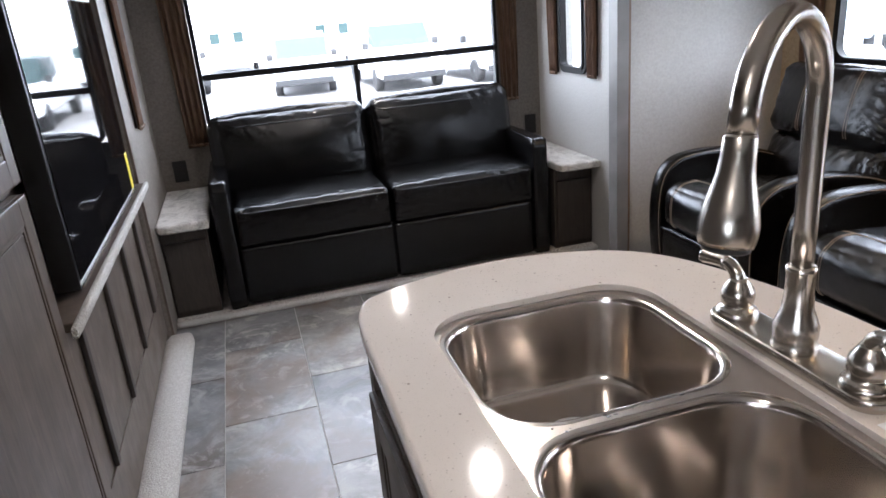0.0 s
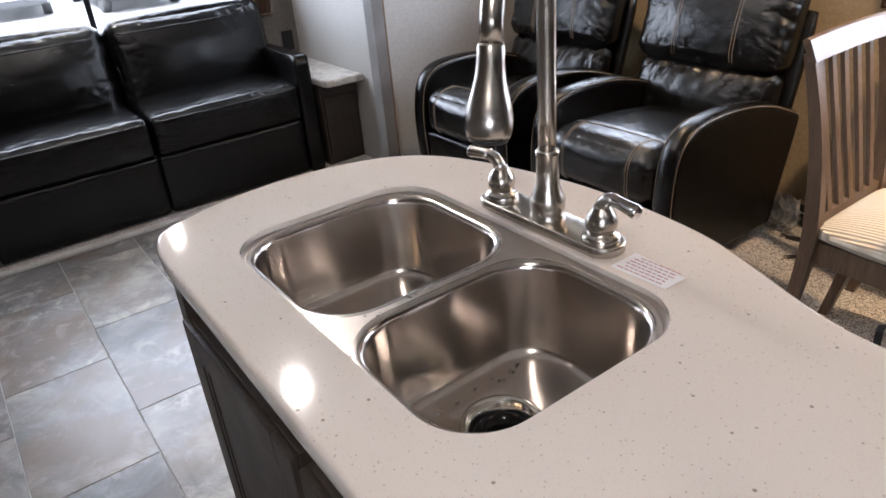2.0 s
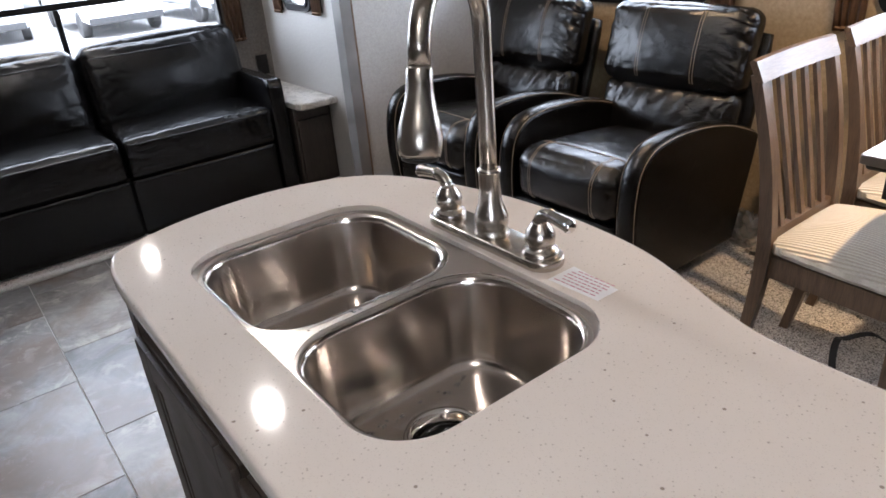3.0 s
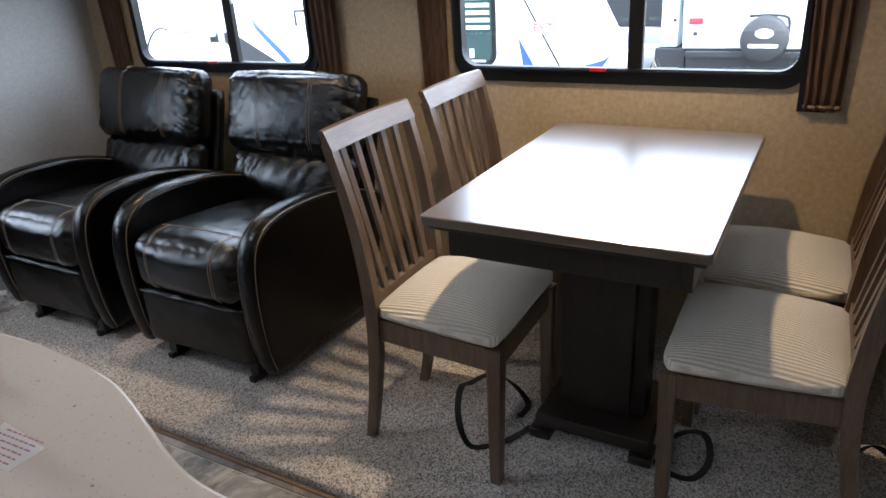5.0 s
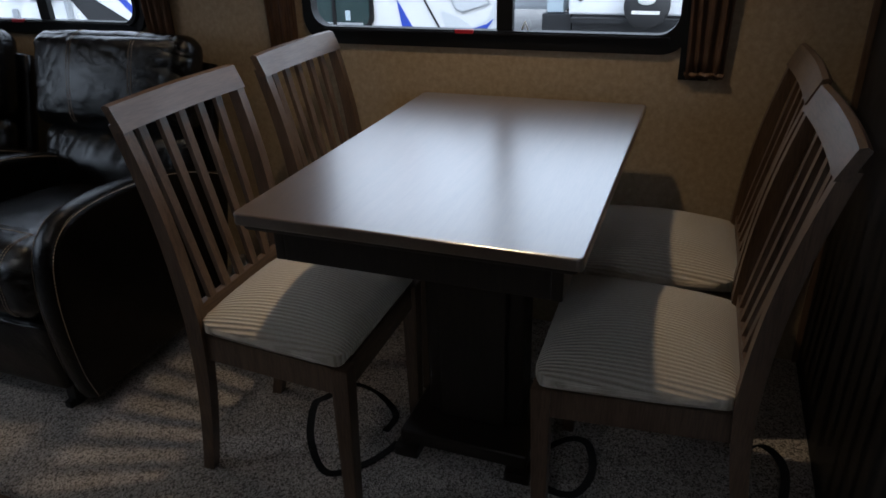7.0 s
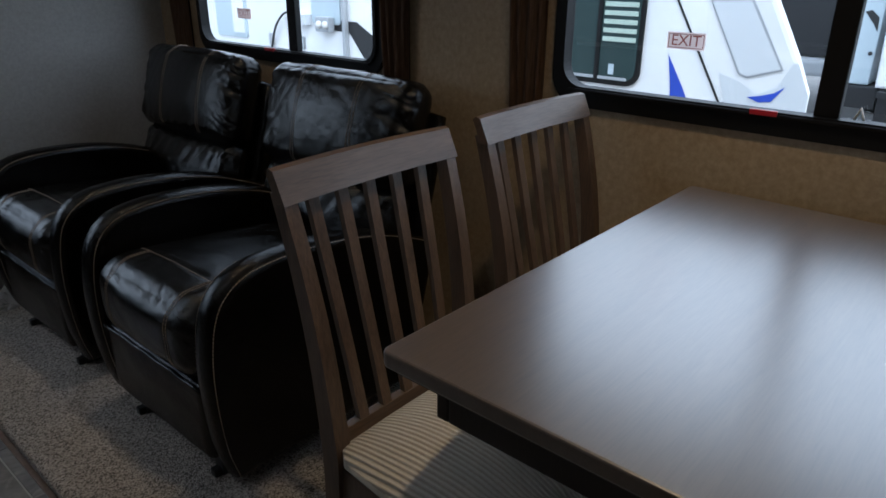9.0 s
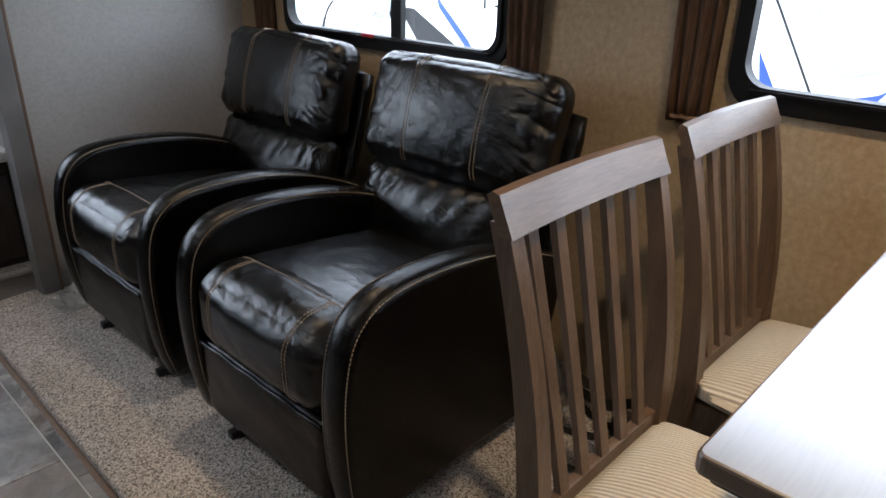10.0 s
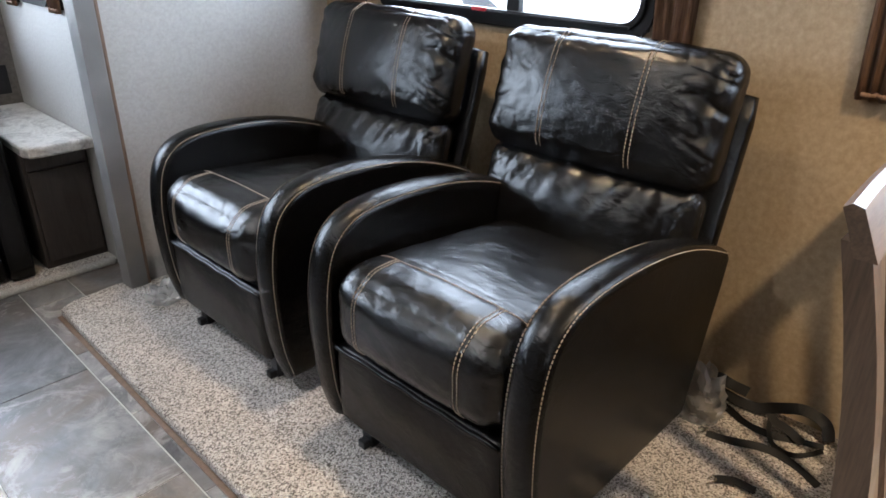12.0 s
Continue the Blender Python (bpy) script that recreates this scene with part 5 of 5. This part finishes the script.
C = CARPET_Z + 0.003
SL = "black webbing strap lying loose on the carpet"
strap("strap", (2.24, 0.93, C), [(0.14, -0.10, 0.0), (0.06, -0.07, 0.004), (-0.01, 0.0, 0.0), (-0.02, 0.04, 0.02), (0.0, 0.07, 0.09), (0.08, 0.10, 0.12), (0.14, 0.10, 0.10), (0.20, 0.05, 0.11), (0.25, 0.0, 0.05), (0.24, -0.05, 0.0), (0.17, -0.05, 0.0)], SL)
strap("strap", (2.28, 0.30, C), [(0.10, 0.17, 0.0), (0.06, 0.12, 0.004), (0.07, 0.06, 0.0), (0.12, 0.03, 0.03), (0.18, 0.05, 0.06), (0.21, 0.10, 0.04), (0.20, 0.16, 0.0)], SL)
strap("strap", (2.30, -0.02, C), [(0.0, 0.0, 0.0), (0.06, -0.05, 0.03), (0.14, -0.06, 0.12), (0.24, -0.02, 0.10), (0.30, 0.02, 0.0)], SL)
TILTED = Vector((-0.62, -0.30, 0.72))
strap("strap", (3.05, 1.54, C), [(0.0, 0.047, 0.046), (0.004, 0.088, 0.044), (0.0, 0.130, 0.052), (-0.012, 0.132, 0.030), (-0.008, 0.085, 0.014), (-0.004, 0.021, 0.012), (0.0, -0.029, 0.036), (0.004, -0.093, 0.062), (0.002, -0.146, 0.050), (-0.006, -0.165, 0.010)], SL, 0.029, TILTED)
strap("strap", (3.01, 1.50, C), [(0.015, 0.012, 0.030), (0.0, -0.004, 0.024), (-0.006, -0.036, 0.022), (-0.012, -0.079, 0.006)], SL, 0.022, TILTED)
strap("strap", (2.99, 1.54, C), [(0.019, 0.107, 0.012), (0.008, 0.063, 0.004), (-0.012, 0.011, 0.0), (-0.014, -0.044, 0.004), (0.012, -0.104, 0.0), (0.036, -0.162, 0.0)], SL, 0.019, TILTED)
strap("strap", (2.90, 1.50, C), [(-0.033, 0.110, 0.0), (-0.017, 0.057, 0.002), (0.010, -0.008, 0.006), (0.017, -0.052, 0.004), (0.007, -0.100, 0.0), (-0.022, -0.157, 0.0)], SL, 0.020, TILTED)
strap("strap", (2.96, 1.45, C), [(0.066, 0.063, 0.022), (0.016, 0.046, 0.010), (-0.020, 0.022, 0.008), (-0.028, -0.013, 0.006), (-0.005, -0.043, 0.003), (0.052, -0.074, 0.0)], SL, 0.012, TILTED)
strap("strap", (2.75, 1.48, C), [(-0.02, 0.045, 0.0), (0.0, 0.01, 0.006), (0.012, -0.04, 0.0)], SL, 0.024)
for x, y, t in ((2.852, 1.632, -50), (2.700, 1.530, -40)):
    b = thing("buckle", (x, y, CARPET_Z), "small steel strap hook on the carpet", "hook", "strap hooks", turn=t)
    part("hook", tube(curve([(0, 0, 0.004), (0.018, 0.003, 0.006), (0.03, 0.012, 0.006), (0.022, 0.02, 0.006), (0.012, 0.015, 0.006)], 5), 0.0028, 8), CHROME, b)


def film_heap(place, w, h, seed, turn=0):
    """A crumpled heap of clear wrapping film."""
    own = bmesh.new()
    bmesh.ops.create_icosphere(own, subdivisions=4, radius=1)
    for v in own.verts:
        p = v.co.copy()
        a = 1 + 0.55 * noise.noise(p * 2.6 + Vector((seed, 0, 0))) + 0.35 * abs(noise.noise(p * 6 + Vector((0, seed, 0))))
        v.co = Vector((p.x * w * a, p.y * w * 0.6 * a, max(0.0, (p.z * 0.5 + 0.45) * h * a)))
    ob = thing("plastic_film", place, "crumpled clear plastic wrapping film on the carpet", "plastic film", "wrapping film", turn=turn)
    p = part("film", own, FILM, ob)
    p.visible_shadow = False
    return ob


film_heap((2.95, 1.69, CARPET_Z), 0.105, 0.11, 3, 35)
film_heap((2.21, 3.20, CARPET_Z), 0.055, 0.07, 8)

# ---- outside ----
GZ = -0.95
own = bmesh.new()
bmesh.ops.create_grid(own, x_segments=1, y_segments=1, size=600)
g = part("ground", moved(own, pose(0, 0, GZ)), ASPHALT)
tagged(g, "pale worn asphalt of the sales lot", "ground", "", "structure")


def prism(outline, x0, x1, bevel=0.04):
    """A body with a side outline (y, z), from x0 to x1."""
    own = slab(outline, 0, x1 - x0, bevel, 3)
    return moved(own, Matrix(((0, 0, 1, x0), (1, 0, 0, 0), (0, 1, 0, 0), (0, 0, 0, 1))))


def wheel(parent, m, r=0.34, w=0.22):
    t = part("wheel", lathe([(r * 0.6, -w / 2), (r * 0.93, -w / 2), (r, -w / 2 + 0.03), (r, w / 2 - 0.03), (r * 0.93, w / 2), (r * 0.6, w / 2)], 28), RUBBER, parent)
    t.matrix_basis = m
    part("rim", lathe([(r * 0.6, -w / 2 + 0.02), (r * 0.58, w / 2 - 0.03), (r * 0.2, w / 2 - 0.02), (r * 0.16, w / 2)], 20), SILVER_PAINT, t)
    return t


# white trailer with a raked nose, beyond the two side windows
FLAT = Matrix(((0, 0, -1, -0.001), (1, 0, 0, 0), (0, 1, 0, 0), (0, 0, 0, 1)))
tr = thing("travel_trailer", (5.9, 0.0, GZ), "white travel trailer with a raked nose and blue swoosh decals", "trailer", "parked trailers")
own = prism([(1.75, 0.70), (1.56, 0.95), (1.46, 1.22), (1.46, 1.54), (1.55, 1.74), (1.73, 2.07), (2.05, 2.6), (2.45, 3.1), (2.7, 3.2), (10.5, 3.2), (10.5, 0.70)], 0.0, 2.4, 0.05)
for v in own.verts:
    # the nose is swept back towards the far side
    v.co.y += 0.42 * v.co.x * max(0, min(1, (2.94 - v.co.y) / 0.8))
part("body", own, WHITE_GEL, tr)


def skin(name, outline, mat, label="", thick=0.003, lift=0.0, parent=None):
    """A thin shaped piece laid on the trailer's side."""
    return part(name, moved(slab(outline, 0, thick), Matrix.Translation((-lift, 0, 0)) @ FLAT), mat, parent or tr, label)


# The lower nose's shading band is painted on as a flat pale grey piece.
skin("shaded_nose_cap", [(2.0, 1.61), (1.86, 1.565), (1.76, 1.505), (1.65, 1.56), (1.585, 1.70), (1.555, 1.70), (1.475, 1.53), (1.475, 1.12), (1.84, 1.12)], PALE_GEL, "lower nose cap as a flat pale grey piece, painting its shading band")
for i in range(5):
    skin("vent_slat", [(1.56 - 0.012 * i, 1.22 + 0.045 * i), (1.80, 1.215 + 0.045 * i), (1.80, 1.225 + 0.045 * i), (1.56 - 0.012 * i, 1.23 + 0.045 * i)], GREY_GEL, thick=0.006, lift=0.003)
part("skirt", box(-0.004, -0.0005, 2.1, 10.4, 0.72, 0.95), GREY_GEL, tr, "grey lower band")
w = part("window", moved(slab(rounded(2.515, 3.45, 1.46, 2.30, 0.10), 0, 0.02, 0.004), FLAT), FRAME_BLACK, tr)
part("pane", moved(slab(rounded(2.545, 3.42, 1.49, 2.27, 0.08), 0, 0.003), Matrix.Translation((-0.0205, 0, 0)) @ FLAT), TINTED, w)
for i in range(9):
    part("blind", box(-0.030, -0.0245, 2.56, 2.80, 1.745 + 0.055 * i, 1.775 + 0.055 * i, 0.001), BLIND, w, "pale green blind slat")
part("divider", box(-0.034, -0.0245, 2.815, 2.845, 1.49, 2.27, 0.003), FRAME_BLACK, w)
part("ledge", box(-0.03, -0.0245, 2.60, 3.40, 1.495, 1.515, 0.003), GREY_GEL, w)
part("interior_box", box(-0.028, -0.0245, 2.70, 2.74, 1.53, 1.60, 0.002), HAZE_GEL, w)
skin("decal", [(2.335, 1.69), (2.30, 1.50), (2.285, 1.33), (2.13, 1.33), (2.22, 1.50)], BLUE_GEL, "blue swoosh")
skin("decal", [(1.81, 1.485), (1.74, 1.462), (1.67, 1.472), (1.605, 1.565), (1.66, 1.525), (1.74, 1.500)], BLUE_GEL, "blue swoosh", lift=0.004)
skin("decal", [(5.04, 1.90), (4.985, 1.76), (4.85, 1.63), (4.72, 1.51), (4.60, 1.40), (4.53, 1.40), (4.66, 1.535), (4.80, 1.66), (4.95, 1.79)], BLUE_GEL, "blue swoosh")
skin("decal", [(5.62, 1.73), (5.28, 1.73), (4.74, 1.45), (4.66, 1.38), (5.16, 1.38), (5.38, 1.63), (5.60, 1.64)], DARK_METAL, "dark grey swoosh")
skin("decal", [(4.50, 1.92), (4.36, 1.92), (4.36, 1.90), (4.475, 1.90), (4.475, 1.78), (4.50, 1.78)], DARK_METAL, "dark outline of a badge")
skin("decal", [(4.40, 1.80), (4.10, 1.77), (4.10, 1.785), (4.38, 1.815)], DARK_METAL, "dark outline of a badge", lift=0.001)
skin("nose_seam", [(1.78, 1.12), (1.955, 1.41), (2.31, 2.02), (2.90, 3.02), (2.916, 3.02), (2.326, 2.02), (1.971, 1.41), (1.796, 1.12)], DARK_METAL, thick=0.004)
np_ = skin("nose_panel", [(2.115, 2.03), (1.865, 2.045), (1.63, 1.655), (1.83, 1.592), (1.885, 1.612)], GREY_GEL, "pale nose panel", thick=0.004)
skin("panel_face", [(2.100, 2.018), (1.874, 2.031), (1.648, 1.662), (1.83, 1.606), (1.876, 1.622)], PALE_GEL, thick=0.002, lift=0.0045, parent=np_)
door = part("door", moved(slab(rounded(7.9, 8.6, 0.9, 2.75, 0.05), 0, 0.012, 0.004), FLAT), WHITE_GEL, tr)
part("door_window", moved(slab(rounded(8.02, 8.48, 1.85, 2.55, 0.05), 0, 0.01), Matrix.Translation((-0.013, 0, 0)) @ FLAT), GREY_GEL, door)
for y in (6.03, 6.53):
    part("marker_lamp", moved(slab(rounded(y, y + 0.07, 1.44, 1.56, 0.02), 0, 0.02, 0.005), FLAT), GREY_GEL, tr)
for y in (6.6, 7.5):
    wheel(tr, pose(0.16, y, 0.34, 0, -90, 0))
part("hatch", moved(slab(rounded(5.49, 5.90, 1.69, 2.75, 0.04), 0, 0.012, 0.004), FLAT), HAZE_GEL, tr, "pale blue-grey hatch")
part("hatch", moved(slab(rounded(6.98, 7.55, 1.48, 2.60, 0.04), 0, 0.012, 0.004), FLAT), HAZE_GEL, tr, "pale blue-grey hatch")
part("hatch_plate", box(-0.022, -0.0135, 7.02, 7.22, 1.53, 2.1, 0.002), WHITE_GEL, tr, "white plate on the hatch")
part("corner_post", box(-0.05, -0.0015, 5.39, 5.43, 0.98, 3.0, 0.01), GREY_GEL, tr, "grey upright rail")
part("utility_box", box(-0.09, -0.0145, 5.57, 5.76, 1.625, 1.76, 0.015), GREY_GEL, tr, "grey utility box with round dials")
for y in (5.61, 5.70):
    part("dial", moved(lathe([(0.035, 0), (0.035, 0.012), (0.025, 0.018)], 16), pose(-0.091, y, 1.69, 0, -90, 0)), WHITE_PLASTIC, tr)
part("utility_box", box(-0.08, -0.0015, 5.92, 6.08, 1.67, 1.77, 0.01), PALE_GEL, tr, "pale utility box")
part("cable", tube(curve([(-0.02, 6.10, 1.75), (-0.05, 6.25, 1.77), (-0.05, 6.42, 1.64), (-0.02, 6.56, 1.42)], 8), 0.011, 8), RUBBER, tr)

# rear end of another trailer with a spare wheel
t2 = thing("travel_trailer", (10.2, 0.0, GZ), "white trailer seen from its rear with a covered spare wheel", "trailer", "parked trailers")
part("body", prism([(-1.4, 1.02), (-1.4, 3.2), (1.90, 3.2), (1.97, 3.1), (1.90, 1.02)], 0.0, 5.0, 0.03), WHITE_GEL, t2)
part("side_bay", box(0.10, 0.75, 1.985, 2.20, 1.03, 2.95, 0.02), HAZE_GEL, t2, "pale grey side bay with dark decals")
part("decal", moved(slab([(2.02, 1.73), (2.10, 1.80), (2.16, 1.78), (2.06, 1.66), (2.01, 1.58)], 0, 0.003), Matrix.Translation((0.099, 0, 0)) @ FLAT), DARK_METAL, t2)
part("hinge", moved(lathe([(0.022, 0), (0.02, 0.01)], 12), pose(0.098, 2.03, 1.36, 0, -90, 0)), RUBBER, t2)
part("bumper", box(-0.10, -0.03, -1.3, 1.85, 0.93, 1.00, 0.01), DARK_METAL, t2)
part("chassis", box(0.02, 4.9, -1.3, 1.85, 0.55, 1.0195), DARK_METAL, t2)
part("stabiliser", box(0.05, 0.30, 1.87, 2.25, 0.78, 1.02, 0.02), DARK_METAL, t2, "dark stabiliser leg")
sw = part("spare_wheel", lathe([(0.08, -0.11), (0.24, -0.11), (0.262, -0.08), (0.268, 0.0), (0.262, 0.08), (0.235, 0.11), (0.05, 0.115)], 36), RUBBER, t2, "black vinyl spare wheel cover")
sw.matrix_basis = pose(-0.17, 0.94, 1.16, 0, -90, 0)
part("cover_badge", moved(lathe([(0.10, 0.1155), (0.096, 0.118)], 28), Matrix.Diagonal((0.55, 1, 1, 1))), WHITE_PLASTIC, sw).matrix_basis = pose(0.075, 0, 0.002)
part("print_bar", box(-0.085, -0.045, -0.16, 0.16, 0.117, 0.120), WHITE_PLASTIC, sw)
part("spare_bracket", tube(curve([(-0.04, 1.14, 1.41), (-0.10, 0.92, 1.425), (-0.10, 0.74, 1.405), (-0.10, 0.70, 1.34), (-0.10, 0.70, 1.18), (-0.04, 0.76, 1.12)], 6), 0.016, 8), DARK_METAL, t2)
part("tail_light", box(-0.018, -0.0005, 1.67, 1.84, 1.315, 1.395, 0.006), RED, t2, "red tail light")
part("reflector", moved(lathe([(0.03, 0), (0.027, 0.008)], 14), pose(-0.001, 1.755, 1.205, 0, -90, 0)), RUBBER, t2)
part("window", moved(slab(rounded(-0.50, 1.10, 1.66, 2.35, 0.10), 0, 0.02, 0.004), FLAT), TINTED, t2)
for x in (2.2, 3.1):
    wheel(t2, pose(x, 1.75, 0.34, -90, 0, 0))

# Added dark box, filling the gap of shadow and a black front.
cargo = thing("cargo_trailer", (13.4, 2.70, GZ), "dark grey trailer-like box added to fill the dark gap beyond the white trailers", "trailer", "parked trailers")
part("body", box(0.0, 3.5, -0.15, 1.6, 0.95, 2.8, 0.05), DARK_METAL, cargo)
part("fender", box(-0.3, 0.9, -0.10, 1.5, 0.70, 0.945, 0.06), GREY_GEL, cargo, "pale grey fender")
for x in (1.4, 2.2):
    wheel(cargo, pose(x, -0.06, 0.34, 90, 0, 0))


def vehicle(name, place, label, body, glassy, width, paint, turn=0.0, grille=True):
    """A parked vehicle seen end on; local y forward (towards the rear window), outlines (y, z)."""
    v = thing(name, place, label, "vehicle", "parked vehicles", turn=turn)
    b = part("body", prism(body, -width / 2, width / 2, 0.07), paint, v)
    part("cabin", prism(glassy, -width / 2 + 0.10, width / 2 - 0.10, 0.08), TINTED, v, "dark glazed cabin")
    lo = min(y for y, z in body)
    roof = [(y, z) for y, z in glassy if z > max(q for _, q in glassy) - 0.05]
    part("roof", box(-width / 2 + 0.16, width / 2 - 0.16, min(y for y, z in roof) + 0.05, max(y for y, z in roof) - 0.02, roof[0][1] + 0.001, roof[0][1] + 0.05, 0.02), paint, v)
    zf = max(z for y, z in body if y < lo + 0.2)
    if grille:
        part("grille", box(-width * 0.26, width * 0.26, lo - 0.02, lo - 0.0005, zf - 0.30, zf - 0.10, 0.01), DARK_METAL, v)
        for i in range(3):
            part("grille_bar", box(-width * 0.25, width * 0.25, lo - 0.032, lo - 0.0205, zf - 0.275 + 0.06 * i, zf - 0.255 + 0.06 * i, 0.004), CHROME, v)
    for s in (-1, 1):
        part("headlight", box(s * width * 0.37 - 0.14, s * width * 0.37 + 0.14, lo - 0.025, lo - 0.0005, zf - 0.26, zf - 0.10, 0.02), WHITE_PLASTIC, v)
        part("mirror", pad(s * (width / 2 + 0.09) - 0.09, s * (width / 2 + 0.09) + 0.09, lo + 1.35, lo + 1.45, zf + 0.02, zf + 0.22, 0.03, 4), RUBBER, v)
        for y in (lo + 0.85, max(y for y, z in body) - 0.85):
            wheel(v, pose(s * (width / 2 - 0.09), y, 0.34, 0, 90 * s, 0))
    part("bumper", box(-width / 2 + 0.05, width / 2 - 0.05, lo - 0.05, lo - 0.001, 0.34, 0.52, 0.03), DARK_METAL, v)
    return v


PICKUP = [(0.0, 0.40), (0.0, 1.05), (0.10, 1.14), (1.35, 1.20), (5.4, 1.20), (5.5, 1.1), (5.5, 0.45)]
PICKUP_CAB = [(1.15, 1.16), (1.75, 1.80), (2.0, 1.86), (3.2, 1.86), (3.45, 1.18)]
vehicle("pickup_truck", (5.35, 20.0, GZ), "white pickup truck with a chrome grille parked facing the trailer", PICKUP, PICKUP_CAB, 1.95, WHITE_GEL)
vehicle("pickup_truck", (-1.2, 25.0, GZ), "silver pickup truck parked on the lot", PICKUP, PICKUP_CAB, 1.95, SILVER_PAINT, 12)
SUV = [(0.0, 0.36), (0.0, 0.90), (0.12, 1.0), (1.1, 1.08), (4.4, 1.10), (4.5, 0.95), (4.5, 0.40)]
SUV_CAB = [(0.95, 1.05), (1.6, 1.62), (1.9, 1.68), (4.0, 1.66), (4.4, 1.08)]
vehicle("suv", (2.45, 21.8, GZ), "dark grey sport utility vehicle parked on the lot", SUV, SUV_CAB, 1.8, GREY_GEL, -6)
VAN = [(0.0, 0.40), (0.0, 1.10), (0.55, 1.35), (1.15, 2.25), (1.5, 2.45), (5.6, 2.45), (5.7, 2.3), (5.7, 0.45)]
VAN_CAB = [(0.60, 1.34), (1.10, 2.05), (1.30, 2.10), (1.9, 2.10), (1.95, 1.34)]
vehicle("van", (8.3, 19.5, GZ), "pale blue-grey delivery van parked on the lot", VAN, VAN_CAB, 2.0, GREY_GEL, 4, False)
for x, y, w, h in ((-2.6, 29.0, 2.5, 3.0), (4.6, 30.5, 2.5, 3.1), (0.4, 32.0, 2.5, 3.1)):
    t = thing("travel_trailer", (x, y, GZ), "white travel trailer standing on the far side of the lot", "trailer", "parked trailers")
    part("body", prism([(0, 0.55), (-0.15, 1.2), (0.1, 2.3), (0.6, h), (7, h), (7, 0.55)], -w / 2, w / 2, 0.06), WHITE_GEL, t)
    for xx in (-0.6, 0.35):
        part("window", box(xx - 0.05, xx + 0.35, -0.10, 0.2, 1.35, 1.85, 0.02), TINTED, t)
    for s in (-1, 1):
        wheel(t, pose(s * (w / 2 - 0.1), 3.6, 0.34, 0, 90 * s, 0))

# ---- floor tiles, last ----
TW, TL, GAP = 0.3290, 0.600, 0.0028
mesh_cache = {}


def tile_piece(x0, x1, y0, y1):
    key = (round(x1 - x0, 3), round(y1 - y0, 3))
    if key not in mesh_cache:
        own = box(-key[0] / 2 + GAP / 2, key[0] / 2 - GAP / 2, -key[1] / 2 + GAP / 2, key[1] / 2 - GAP / 2, -0.004, 0.0, 0.0012, 1)
        me = bpy.data.meshes.new("tile")
        own.to_mesh(me)
        own.free()
        me.materials.append(TILE)
        mesh_cache[key] = me
    ob = new("tile", mesh_cache[key])
    ob.parent = floor
    ob.matrix_basis = pose((x0 + x1) / 2, (y0 + y1) / 2, 0)


for col in range(-2, 8):
    x0 = 0.2405 + (col - 1) * TW
    x1 = min(x0 + TW, 1.8865)
    x0 = max(x0, -0.60)
    if x1 - x0 < 0.02:
        continue
    y = 2.140 + 0.23 * (col - 1)
    while y > -0.4:
        y -= TL
    y -= TL * 3
    while y < 3.71:
        a, b = max(y, -1.99), min(y + TL, 3.725)
        if b - a > 0.03:
            tile_piece(x0, x1, a, b)
        y += TL
# narrow cut tiles along the slide-out
y, i = -1.99, 0
while y < 3.71:
    b = min(y + TL * 0.66, 3.725)
    if b - y > 0.03:
        tile_piece(1.8865, 2.05, y, b)
    y += TL * 0.66
for y0, y1 in ((3.465, 3.725),):
    tile_piece(2.05, 2.243, y0, y1)
